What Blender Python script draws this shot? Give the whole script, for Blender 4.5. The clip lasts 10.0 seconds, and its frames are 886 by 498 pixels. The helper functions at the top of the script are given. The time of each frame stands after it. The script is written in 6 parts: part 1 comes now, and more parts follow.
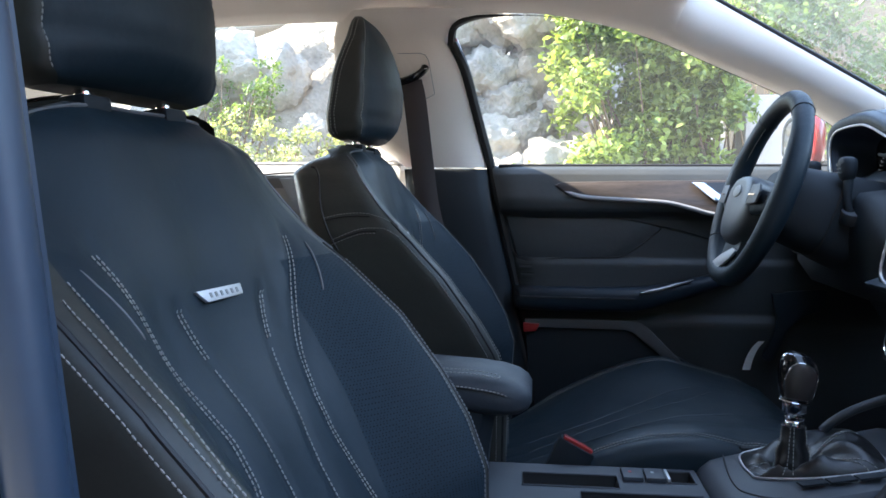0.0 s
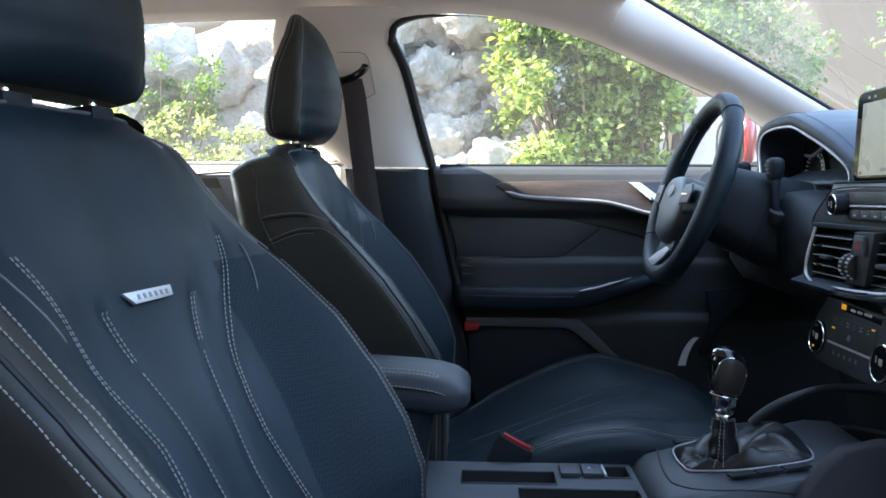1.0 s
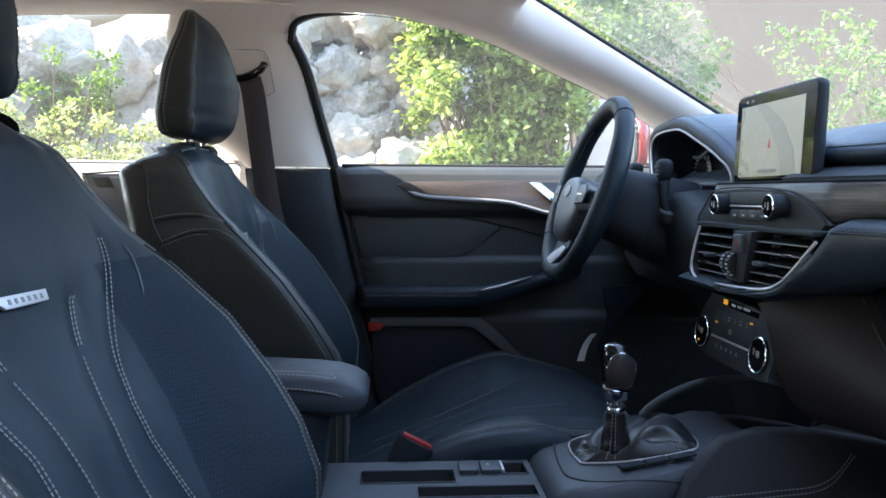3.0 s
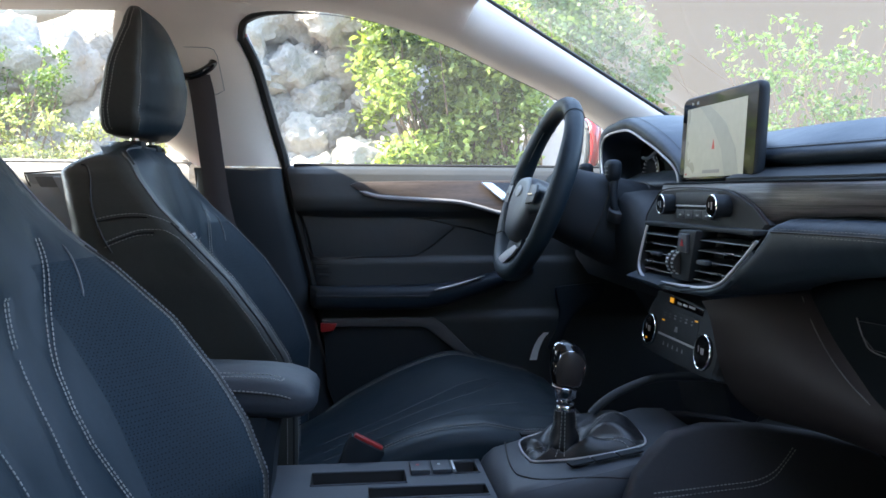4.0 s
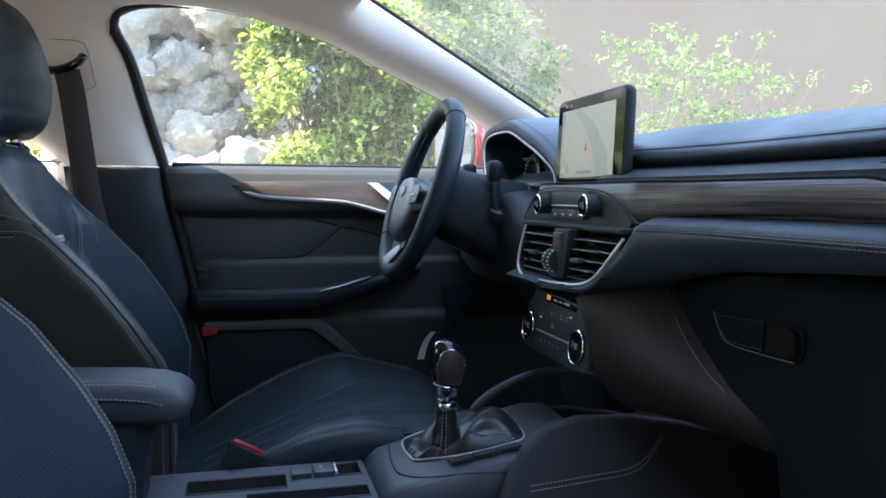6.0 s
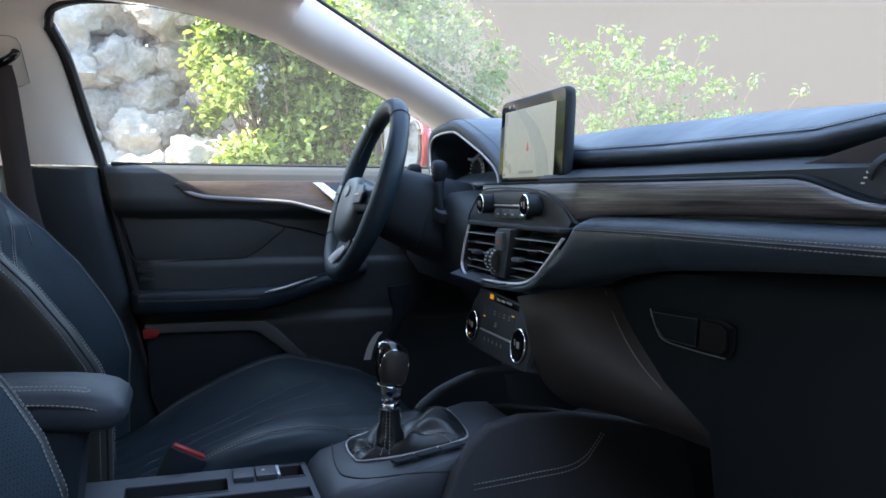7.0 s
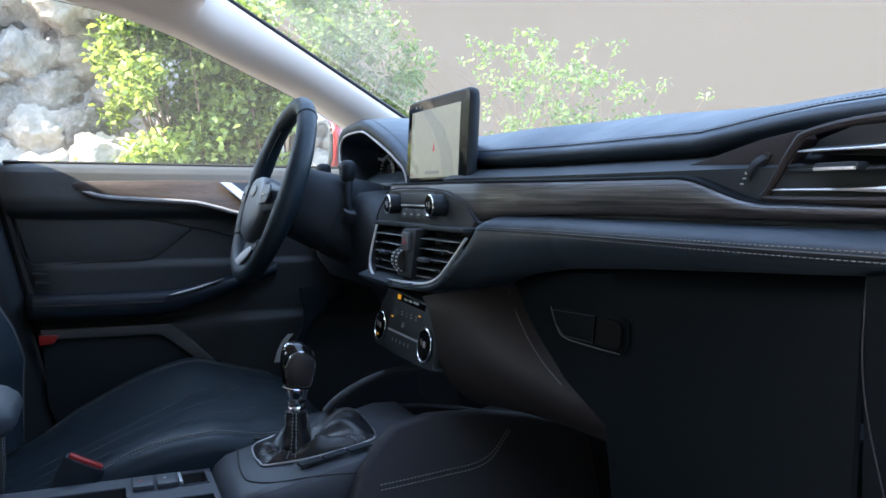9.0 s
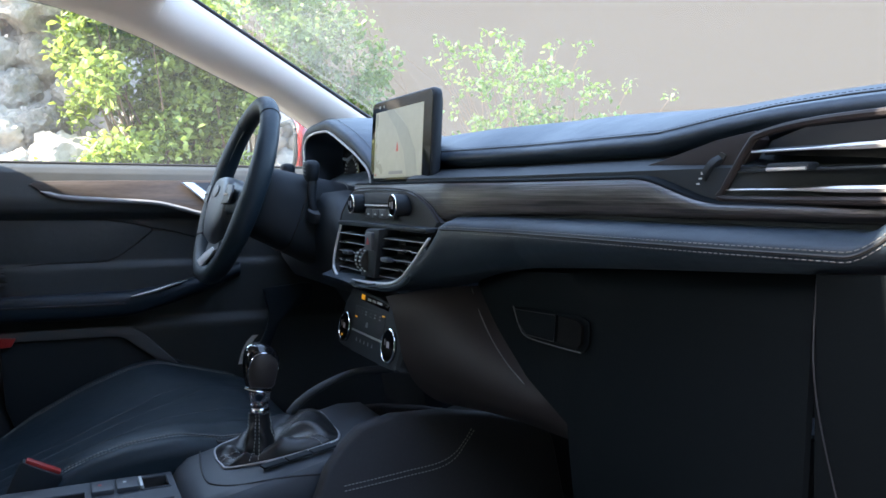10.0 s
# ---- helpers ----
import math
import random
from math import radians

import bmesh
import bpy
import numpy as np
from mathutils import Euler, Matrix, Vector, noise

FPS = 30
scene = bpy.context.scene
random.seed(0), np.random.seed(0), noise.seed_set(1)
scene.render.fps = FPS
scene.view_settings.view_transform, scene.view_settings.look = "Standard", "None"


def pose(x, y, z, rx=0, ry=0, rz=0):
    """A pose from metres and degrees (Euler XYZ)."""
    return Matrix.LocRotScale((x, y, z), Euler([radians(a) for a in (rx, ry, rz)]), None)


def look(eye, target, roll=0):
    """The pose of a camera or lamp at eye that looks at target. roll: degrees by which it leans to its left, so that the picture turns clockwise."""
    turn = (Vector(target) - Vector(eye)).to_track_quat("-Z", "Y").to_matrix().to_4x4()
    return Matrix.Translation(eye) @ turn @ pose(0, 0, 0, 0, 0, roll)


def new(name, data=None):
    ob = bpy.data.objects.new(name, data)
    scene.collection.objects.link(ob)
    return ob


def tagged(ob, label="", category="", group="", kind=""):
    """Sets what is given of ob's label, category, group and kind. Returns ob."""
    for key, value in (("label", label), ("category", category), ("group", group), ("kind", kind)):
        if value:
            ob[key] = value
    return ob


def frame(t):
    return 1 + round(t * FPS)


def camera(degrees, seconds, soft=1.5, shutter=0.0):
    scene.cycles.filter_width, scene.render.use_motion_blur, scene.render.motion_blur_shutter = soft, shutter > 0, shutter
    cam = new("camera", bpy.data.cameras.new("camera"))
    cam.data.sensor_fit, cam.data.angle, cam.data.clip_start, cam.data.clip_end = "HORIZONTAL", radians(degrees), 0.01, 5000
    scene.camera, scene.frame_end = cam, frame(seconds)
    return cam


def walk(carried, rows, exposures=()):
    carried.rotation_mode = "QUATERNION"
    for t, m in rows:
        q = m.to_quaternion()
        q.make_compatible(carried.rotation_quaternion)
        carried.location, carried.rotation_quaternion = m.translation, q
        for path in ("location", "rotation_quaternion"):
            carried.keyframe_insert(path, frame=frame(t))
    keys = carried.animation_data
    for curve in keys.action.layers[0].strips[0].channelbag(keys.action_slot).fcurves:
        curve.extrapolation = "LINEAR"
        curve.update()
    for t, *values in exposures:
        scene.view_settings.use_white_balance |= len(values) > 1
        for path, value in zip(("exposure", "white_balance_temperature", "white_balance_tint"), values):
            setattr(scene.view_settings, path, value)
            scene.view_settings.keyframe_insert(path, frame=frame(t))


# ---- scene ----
cam = camera(58.21, 10.0, soft=1.6)
# seconds, eye x y z, yaw, pitch, roll; x is the car's forward, y its left, z up from the ground
ROWS = [
    (0.0, -0.0446, -1.0218, 0.9123, 6.44, -3.98, 0.24),
    (0.5, -0.0392, -1.0218, 0.9120, 4.55, -3.99, 0.27),
    (1.0, -0.0334, -1.0218, 0.9120, 2.59, -3.97, 0.23),
    (1.5, -0.0285, -1.0218, 0.9121, 0.94, -3.96, 0.23),
    (2.0, -0.0237, -1.0222, 0.9126, -0.66, -3.98, 0.25),
    (2.5, -0.0191, -1.0225, 0.9126, -2.28, -3.97, 0.25),
    (4.0, -0.0049, -1.0226, 0.9124, -6.83, -3.94, 0.28),
    (4.5, 0.0007, -1.0233, 0.9122, -8.74, -3.92, 0.28),
    (5.0, 0.0067, -1.0241, 0.9119, -10.69, -3.90, 0.29),
    (5.5, 0.0121, -1.0254, 0.9115, -12.45, -3.87, 0.29),
    (7.0, 0.0286, -1.0306, 0.9118, -17.73, -3.85, 0.26),
    (7.5, 0.0333, -1.0325, 0.9119, -19.31, -3.84, 0.27),
    (8.0, 0.0379, -1.0346, 0.9118, -20.87, -3.83, 0.29),
    (8.5, 0.0416, -1.0361, 0.9118, -22.15, -3.82, 0.26),
    (9.0, 0.0456, -1.0378, 0.9118, -23.49, -3.81, 0.27),
    (9.5, 0.0491, -1.0396, 0.9119, -24.77, -3.81, 0.27),
    (10.0, 0.0513, -1.0411, 0.9120, -25.76, -3.81, 0.23),
]
walk(cam, [(t, pose(x, y, z, 90 + pitch, 0, yaw) @ pose(0, 0, 0, 0, 0, roll)) for t, x, y, z, yaw, pitch, roll in ROWS])
# ---- light ----
world = bpy.data.worlds.new("sky")
scene.world = world
world.use_nodes = True
wt = world.node_tree
sky = wt.nodes.new("ShaderNodeTexSky")
sky.sky_type, sky.sun_disc = "NISHITA", False
sky.sun_elevation, sky.sun_rotation = radians(42), radians(-88)
sky.dust_density = 0.6
geo = wt.nodes.new("ShaderNodeTexCoord")
dot = wt.nodes.new("ShaderNodeVectorMath")      # haze hangs low and ahead, the sky behind is clear
dot.operation = "DOT_PRODUCT"
dot.inputs[1].default_value = (-0.13, -0.22, 1.0)
ramp = wt.nodes.new("ShaderNodeMapRange")
ramp.inputs["From Min"].default_value, ramp.inputs["From Max"].default_value = 0.03, 0.18
ramp.inputs["To Min"].default_value, ramp.inputs["To Max"].default_value = 0.0, 1.0
haze = wt.nodes.new("ShaderNodeMix")
haze.data_type = "RGBA"
bg = wt.nodes["Background"]
bg.inputs["Strength"].default_value = 0.15
wt.links.new(geo.outputs["Generated"], dot.inputs[0])
wt.links.new(dot.outputs["Value"], ramp.inputs["Value"])
wt.links.new(ramp.outputs[0], haze.inputs[0])
haze.inputs[6].default_value = (.232, .222, .2145, 1)      # pale summer haze low in the sky
wt.links.new(sky.outputs[0], haze.inputs[7])
wt.links.new(haze.outputs[2], bg.inputs["Color"])
sun = new("sun", bpy.data.lights.new("sun", "SUN"))
sun.data.energy, sun.data.angle, sun.data.color = 2.0, radians(0.6), (1.0, 0.95, 0.86)
sun.matrix_world = look((-11.0, 1.0, 10), (0, 0, 0))
scene.view_settings.exposure = 3.93
scene.view_settings.use_white_balance = True
scene.view_settings.white_balance_temperature = 7200


# ---- materials ----
def mat(name, color, rough=0.5, metal=0.0, vary=0.12, scale=6.0, fine=90.0, bump=0.1, spec=0.5, stretch=(1, 1, 1), rvary=0.08, coat=0.0, dist=0.001):
    m = bpy.data.materials.new(name)
    m.use_nodes = True
    nt = m.node_tree
    b = nt.nodes["Principled BSDF"]
    b.inputs["Metallic"].default_value = metal
    b.inputs["Specular IOR Level"].default_value = spec
    b.inputs["Coat Weight"].default_value = coat
    b.inputs["Coat Roughness"].default_value = 0.12
    co = nt.nodes.new("ShaderNodeTexCoord")
    mp = nt.nodes.new("ShaderNodeMapping")
    mp.inputs["Scale"].default_value = stretch
    nt.links.new(co.outputs["Object"], mp.inputs[0])
    n1 = nt.nodes.new("ShaderNodeTexNoise")
    n1.inputs["Scale"].default_value, n1.inputs["Detail"].default_value = scale, 5
    n2 = nt.nodes.new("ShaderNodeTexNoise")
    n2.inputs["Scale"].default_value, n2.inputs["Detail"].default_value = fine, 4
    for n in (n1, n2):
        nt.links.new(mp.outputs[0], n.inputs["Vector"])
    mix = nt.nodes.new("ShaderNodeMix")
    mix.data_type = "FLOAT"
    mix.inputs[0].default_value = 0.4
    nt.links.new(n1.outputs["Fac"], mix.inputs[2])
    nt.links.new(n2.outputs["Fac"], mix.inputs[3])
    cr = nt.nodes.new("ShaderNodeValToRGB")
    cr.color_ramp.elements[0].position, cr.color_ramp.elements[1].position = 0.3, 0.7
    cr.color_ramp.elements[0].color = (*[c * (1 - vary) for c in color], 1)
    cr.color_ramp.elements[1].color = (*[min(1, c * (1 + vary)) for c in color], 1)
    nt.links.new(mix.outputs[0], cr.inputs[0])
    nt.links.new(cr.outputs[0], b.inputs["Base Color"])
    mr = nt.nodes.new("ShaderNodeMapRange")
    mr.inputs["From Min"].default_value, mr.inputs["From Max"].default_value = 0.3, 0.7
    mr.inputs["To Min"].default_value, mr.inputs["To Max"].default_value = max(0.02, rough - rvary), min(1, rough + rvary)
    nt.links.new(n1.outputs["Fac"], mr.inputs["Value"])
    nt.links.new(mr.outputs[0], b.inputs["Roughness"])
    if bump:
        bp = nt.nodes.new("ShaderNodeBump")
        bp.inputs["Strength"].default_value, bp.inputs["Distance"].default_value = bump, dist
        nt.links.new(n2.outputs["Fac"], bp.inputs["Height"])
        nt.links.new(bp.outputs[0], b.inputs["Normal"])
    return m


def leather(name, color, rough, pore=1500.0, bump=0.25, spec=0.5):
    """Grained hide: small cells pressed into the surface over soft creases."""
    m = mat(name, color, rough, vary=0.16, scale=9, fine=300, bump=0, spec=spec)
    nt = m.node_tree
    vo = nt.nodes.new("ShaderNodeTexVoronoi")
    vo.feature = "DISTANCE_TO_EDGE"
    vo.inputs["Scale"].default_value = pore
    cn = nt.nodes.new("ShaderNodeTexNoise")
    cn.inputs["Scale"].default_value, cn.inputs["Detail"].default_value = 28, 6
    co = nt.nodes["Texture Coordinate"]
    for n in (vo, cn):
        nt.links.new(co.outputs["Object"], n.inputs["Vector"])
    b1, b2 = nt.nodes.new("ShaderNodeBump"), nt.nodes.new("ShaderNodeBump")
    b1.inputs["Strength"].default_value, b1.inputs["Distance"].default_value = bump, 0.0004
    b2.inputs["Strength"].default_value, b2.inputs["Distance"].default_value = 0.2, 0.006
    nt.links.new(vo.outputs["Distance"], b1.inputs["Height"])
    nt.links.new(cn.outputs["Fac"], b2.inputs["Height"])
    nt.links.new(b2.outputs[0], b1.inputs["Normal"])
    nt.links.new(b1.outputs[0], nt.nodes["Principled BSDF"].inputs["Normal"])
    return m


def perforated(name, color, rough):
    m = leather(name, color, rough, spec=0.14)
    nt = m.node_tree
    b = nt.nodes["Principled BSDF"]
    vo = nt.nodes.new("ShaderNodeTexVoronoi")
    vo.inputs["Scale"].default_value, vo.inputs["Randomness"].default_value = 380, 0.0
    nt.links.new(nt.nodes["Texture Coordinate"].outputs["Object"], vo.inputs["Vector"])
    lt = nt.nodes.new("ShaderNodeMapRange")
    lt.inputs["From Min"].default_value, lt.inputs["From Max"].default_value = 0.24, 0.36
    nt.links.new(vo.outputs["Distance"], lt.inputs["Value"])
    mul = nt.nodes.new("ShaderNodeMix")
    mul.data_type = "RGBA"
    mul.inputs[6].default_value = (*[c * 0.3 for c in color], 1)
    nt.links.new(lt.outputs[0], mul.inputs[0])
    nt.links.new(nt.nodes["Color Ramp"].outputs[0], mul.inputs[7])
    nt.links.new(mul.outputs[2], b.inputs["Base Color"])
    return m


def emit(name, color, strength):
    m = mat(name, color, 0.3, bump=0)
    b = m.node_tree.nodes["Principled BSDF"]
    b.inputs["Emission Color"].default_value, b.inputs["Emission Strength"].default_value = (*color, 1), strength * 0.08
    return m


def glass(name, tint, gloss, veil):
    m = bpy.data.materials.new(name)
    m.use_nodes = True
    nt = m.node_tree
    nt.nodes.remove(nt.nodes["Principled BSDF"])
    tr, gl, mx, fr, sc = (nt.nodes.new("ShaderNode" + s) for s in ("BsdfTransparent", "BsdfGlossy", "MixShader", "LayerWeight", "Math"))
    pw = nt.nodes.new("ShaderNodeMath")
    pw.operation = "POWER"
    pw.inputs[1].default_value = 4.5
    sc.operation = "MULTIPLY_ADD"
    sc.inputs[2].default_value = 0.035
    tr.inputs[0].default_value = (*tint, 1)
    gl.inputs["Roughness"].default_value = 0.02
    sc.inputs[1].default_value = gloss
    nt.links.new(fr.outputs["Facing"], pw.inputs[0])
    nt.links.new(pw.outputs[0], sc.inputs[0])
    nt.links.new(sc.outputs[0], mx.inputs[0])
    nt.links.new(tr.outputs[0], mx.inputs[1])
    nt.links.new(gl.outputs[0], mx.inputs[2])
    du, dm = nt.nodes.new("ShaderNodeBsdfTranslucent"), nt.nodes.new("ShaderNodeMixShader")      # a translucent veil added to haze the view and lift its darks
    du.inputs[0].default_value = (0.9, 0.88, 0.85, 1)
    dm.inputs[0].default_value = veil
    nt.links.new(mx.outputs[0], dm.inputs[1])
    nt.links.new(du.outputs[0], dm.inputs[2])
    nt.links.new(dm.outputs[0], nt.nodes["Material Output"].inputs[0])
    return m


def wood_material():
    """Dark veneer: long wandering figure, fine pores along the grain, a satin lacquer."""
    m = mat("dark_wood", (0.025, 0.025, 0.028), 0.34, vary=0.9, scale=10, fine=60, bump=0.16, stretch=(5, 0.45, 30), rvary=0.06, coat=0.06, dist=0.0005, spec=0.6)
    nt = m.node_tree
    b, co = nt.nodes["Principled BSDF"], nt.nodes["Texture Coordinate"]
    layers = []
    for stretch, scale, bend in (((4, 1.1, 34), 3.0, 1.6), ((12, 2.2, 260), 3.5, 0.5)):
        mp, no = nt.nodes.new("ShaderNodeMapping"), nt.nodes.new("ShaderNodeTexNoise")
        mp.inputs["Scale"].default_value = stretch
        mp.inputs["Rotation"].default_value = (radians(2.5), 0, 0)
        no.inputs["Scale"].default_value, no.inputs["Detail"].default_value, no.inputs["Distortion"].default_value = scale, 7, bend
        nt.links.new(co.outputs["Object"], mp.inputs[0])
        nt.links.new(mp.outputs[0], no.inputs["Vector"])
        layers.append(no)
    mix = nt.nodes.new("ShaderNodeMix")
    mix.data_type = "FLOAT"
    mix.inputs[0].default_value = 0.45
    nt.links.new(layers[0].outputs["Fac"], mix.inputs[2])
    nt.links.new(layers[1].outputs["Fac"], mix.inputs[3])
    cr = nt.nodes.new("ShaderNodeValToRGB")
    cr.color_ramp.elements[0].position, cr.color_ramp.elements[1].position = 0.43, 0.59
    cr.color_ramp.elements[0].color, cr.color_ramp.elements[1].color = (0.006, 0.007, 0.010, 1), (0.080, 0.073, 0.076, 1)
    nt.links.new(mix.outputs[0], cr.inputs[0])
    nt.links.new(cr.outputs[0], b.inputs["Base Color"])
    mr = nt.nodes.new("ShaderNodeMapRange")
    mr.inputs["From Min"].default_value, mr.inputs["From Max"].default_value = 0.38, 0.62
    mr.inputs["To Min"].default_value, mr.inputs["To Max"].default_value = 0.46, 0.30
    nt.links.new(mix.outputs[0], mr.inputs["Value"])
    nt.links.new(mr.outputs[0], b.inputs["Roughness"])
    bp = nt.nodes.new("ShaderNodeBump")
    bp.inputs["Strength"].default_value, bp.inputs["Distance"].default_value = 0.9, 0.0010
    nt.links.new(mix.outputs[0], bp.inputs["Height"])
    nt.links.new(bp.outputs[0], b.inputs["Normal"])
    return m


def leaf_material(name, a, b_):
    m = bpy.data.materials.new(name)
    m.use_nodes = True
    nt = m.node_tree
    b = nt.nodes["Principled BSDF"]
    g = nt.nodes.new("ShaderNodeNewGeometry")
    cr = nt.nodes.new("ShaderNodeValToRGB")
    cr.color_ramp.elements[0].color, cr.color_ramp.elements[1].color = (*a, 1), (*b_, 1)
    nt.links.new(g.outputs["Random Per Island"], cr.inputs[0])
    nt.links.new(cr.outputs[0], b.inputs["Base Color"])
    b.inputs["Roughness"].default_value = 0.38
    t = nt.nodes.new("ShaderNodeBsdfTranslucent")
    mx = nt.nodes.new("ShaderNodeMixShader")
    mx.inputs[0].default_value = 0.45
    gm = nt.nodes.new("ShaderNodeMix")
    gm.data_type, gm.blend_type = "RGBA", "MULTIPLY"
    gm.inputs[0].default_value = 1
    gm.inputs[7].default_value = (1.3, 1.38, 0.65, 1)
    nt.links.new(cr.outputs[0], gm.inputs[6])
    nt.links.new(gm.outputs[2], t.inputs[0])
    nt.links.new(b.outputs[0], mx.inputs[1])
    nt.links.new(t.outputs[0], mx.inputs[2])
    nt.links.new(mx.outputs[0], nt.nodes["Material Output"].inputs[0])
    return m


LEATHER = leather("seat_leather", (0.0076, 0.0180, 0.0262), 0.52, spec=0.30)
# black leather again, its colour lifted and warmed for light on the sides
FLANK = leather("side_lit_leather", (0.0340, 0.0355, 0.0320), 0.46, spec=0.38)
PERF = perforated("perforated_leather", (0.0140, 0.0252, 0.0350), 0.6)
SOFT = leather("dash_skin", (0.0118, 0.0215, 0.0325), 0.52, pore=1100, bump=0.2, spec=0.36)
PLASTIC = mat("black_plastic", (0.0118, 0.0168, 0.0218), 0.62, fine=700, bump=0.15, dist=0.0005, spec=0.3)
RECESS_SHADE = mat("recess_shade_black", (0.003, 0.003, 0.003), 0.9, bump=0, spec=0.1)
HARD = mat("grey_plastic", (0.038, 0.044, 0.053), 0.5, fine=700, bump=0.15, dist=0.0005)
KNEE = leather("knee_pad_skin", (0.027, 0.0265, 0.030), 0.55, pore=1100, bump=0.2, spec=0.35)
# the blue is sky reflection put into the base colour
SKYRUBBER = mat("sky_tinted_rubber", (0.015, 0.031, 0.056), 0.45, bump=0.1)
PANEL = mat("charcoal_panel", (0.026, 0.030, 0.036), 0.5, fine=700, bump=0.12, dist=0.0005)
STACK = mat("satin_trim", (0.022, 0.0185, 0.0195), 0.58, fine=500, bump=0.1, dist=0.0005, spec=0.2)
DOOR = leather("door_skin", (0.037, 0.042, 0.045), 0.5, pore=1100, bump=0.2)
# base colour lowered to near black to carry the shade under the dash
GLOVE = mat("shade_black_plastic", (0.0034, 0.0050, 0.0062), 0.8, fine=700, bump=0.15, dist=0.0005, spec=0.07)
DARKGLASS = mat("screen_glass", (0.004, 0.004, 0.0045), 0.05, bump=0, rvary=0.02, spec=0.5)
GLOSS = mat("gloss_black", (0.008, 0.008, 0.009), 0.12, bump=0, rvary=0.03)
CHROME = mat("chrome", (0.75, 0.76, 0.78), 0.12, 1.0, vary=0.04, bump=0, rvary=0.05)
SATIN = mat("satin_silver", (0.52, 0.52, 0.53), 0.42, 0.6, vary=0.05, bump=0.03)
FABRIC = mat("headliner_fabric", (0.80, 0.72, 0.65), 0.9, vary=0.06, fine=900, bump=0.3, spec=0.2)
TRIM = mat("light_trim", (0.80, 0.72, 0.65), 0.62, vary=0.05, fine=600, bump=0.12, spec=0.35)
WOOD = wood_material()
WOODD = mat("open_grain_wood", (0.046, 0.036, 0.033), 0.5, vary=0.5, scale=9, fine=70, bump=0.15, stretch=(1.0, 4, 12), dist=0.0006)
TOPSKIN = leather("dash_top_skin", (0.018, 0.030, 0.046), 0.48, pore=1100, bump=0.15, spec=0.32)
STRIP = mat("brushed_strip", (0.30, 0.30, 0.31), 0.5, 0.5, vary=0.08, bump=0.03)
ARMLEATHER = leather("armrest_leather", (0.026, 0.032, 0.040), 0.5, spec=0.35)
THREAD = mat("thread", (0.27, 0.265, 0.25), 0.7, bump=0)
SOFTPAD = mat("knob_pad", (0.045, 0.038, 0.036), 0.42, fine=500, bump=0.08, dist=0.0004)
GAITER = leather("gaiter_leather", (0.012, 0.0125, 0.014), 0.34, spec=0.5)
PADTHREAD = mat("grey_thread", (0.15, 0.15, 0.155), 0.7, bump=0)
RUBBER = mat("rubber", (0.012, 0.012, 0.013), 0.6, bump=0.1)
WEB = mat("belt_webbing", (0.045, 0.034, 0.034), 0.75, vary=0.2, fine=1400, bump=0.5, stretch=(1, 1, 0.3))
PIPING = mat("grey_piping", (0.11, 0.11, 0.115), 0.5, bump=0)
MIDGREY = mat("mid_grey_plastic", (0.085, 0.085, 0.088), 0.55, fine=700, bump=0.15, dist=0.0005)
PALEGREY = mat("pale_grey_plastic", (0.19, 0.195, 0.20), 0.5, fine=700, bump=0.12, dist=0.0005)
LIGHTGREY = mat("light_grey_plastic", (0.36, 0.37, 0.38), 0.45, fine=700, bump=0.1, dist=0.0005)
RED = mat("red_plastic", (0.32, 0.016, 0.015), 0.4, bump=0)
REDPAINT = mat("red_paint", (0.30, 0.012, 0.012), 0.25, vary=0.05, bump=0, coat=0.8)
WHITE = mat("white_card", (0.86, 0.86, 0.84), 0.6, bump=0.05)
CARPET = mat("carpet", (0.014, 0.014, 0.015), 0.95, vary=0.3, fine=800, bump=0.8, spec=0.1)
GLASS = glass("window_glass", (0.92, 0.94, 0.90), 0.5, 0.022)
SHIELD = glass("windscreen_glass", (0.90, 0.92, 0.91), 0.5, 0.035)
ORANGE = emit("amber_light", (0.9, 0.42, 0.04), 0.4)
WHITELIT = emit("lit_symbol", (0.35, 0.38, 0.40), 0.10)
BLUELIT = emit("blue_symbol", (0.15, 0.55, 0.75), 0.5)
REDLIT = emit("red_symbol", (0.5, 0.06, 0.05), 0.16)
MIRROR = mat("mirror_glass", (0.9, 0.9, 0.9), 0.02, 1.0, vary=0.01, bump=0, rvary=0.01)


# ---- building tools ----
def finish(name, bm, material, sharp=38):
    me = bpy.data.meshes.new(name)
    bmesh.ops.recalc_face_normals(bm, faces=bm.faces)
    bm.to_mesh(me)
    bm.free()
    for p in me.polygons:
        p.use_smooth = True
    me.set_sharp_from_angle(angle=radians(sharp))
    me.materials.append(material)
    return me


def thing(name, label, category, at=(0, 0, 0), group="", kind=""):
    ob = new(name)
    ob.empty_display_size = 0.05
    ob.location = at
    return tagged(ob, label, category, group, kind)


def part(name, bm, material, parent, label="", sharp=38):
    ob = new(name, finish(name, bm, material, sharp))
    ob.parent = parent
    if parent.type == "EMPTY":
        ob.matrix_parent_inverse = Matrix.Translation(-parent.location)
    return tagged(ob, label)


def solo(name, bm, material, label, category, group="", kind="", sharp=38):
    return tagged(new(name, finish(name, bm, material, sharp)), label, category, group, kind)


def lerp(table, v):
    return float(np.interp(v, [a for a, _ in table], [b for _, b in table]))


def smooth(a, b, v):
    v = min(1.0, max(0.0, (v - a) / (b - a)))
    return v * v * (3 - 2 * v)


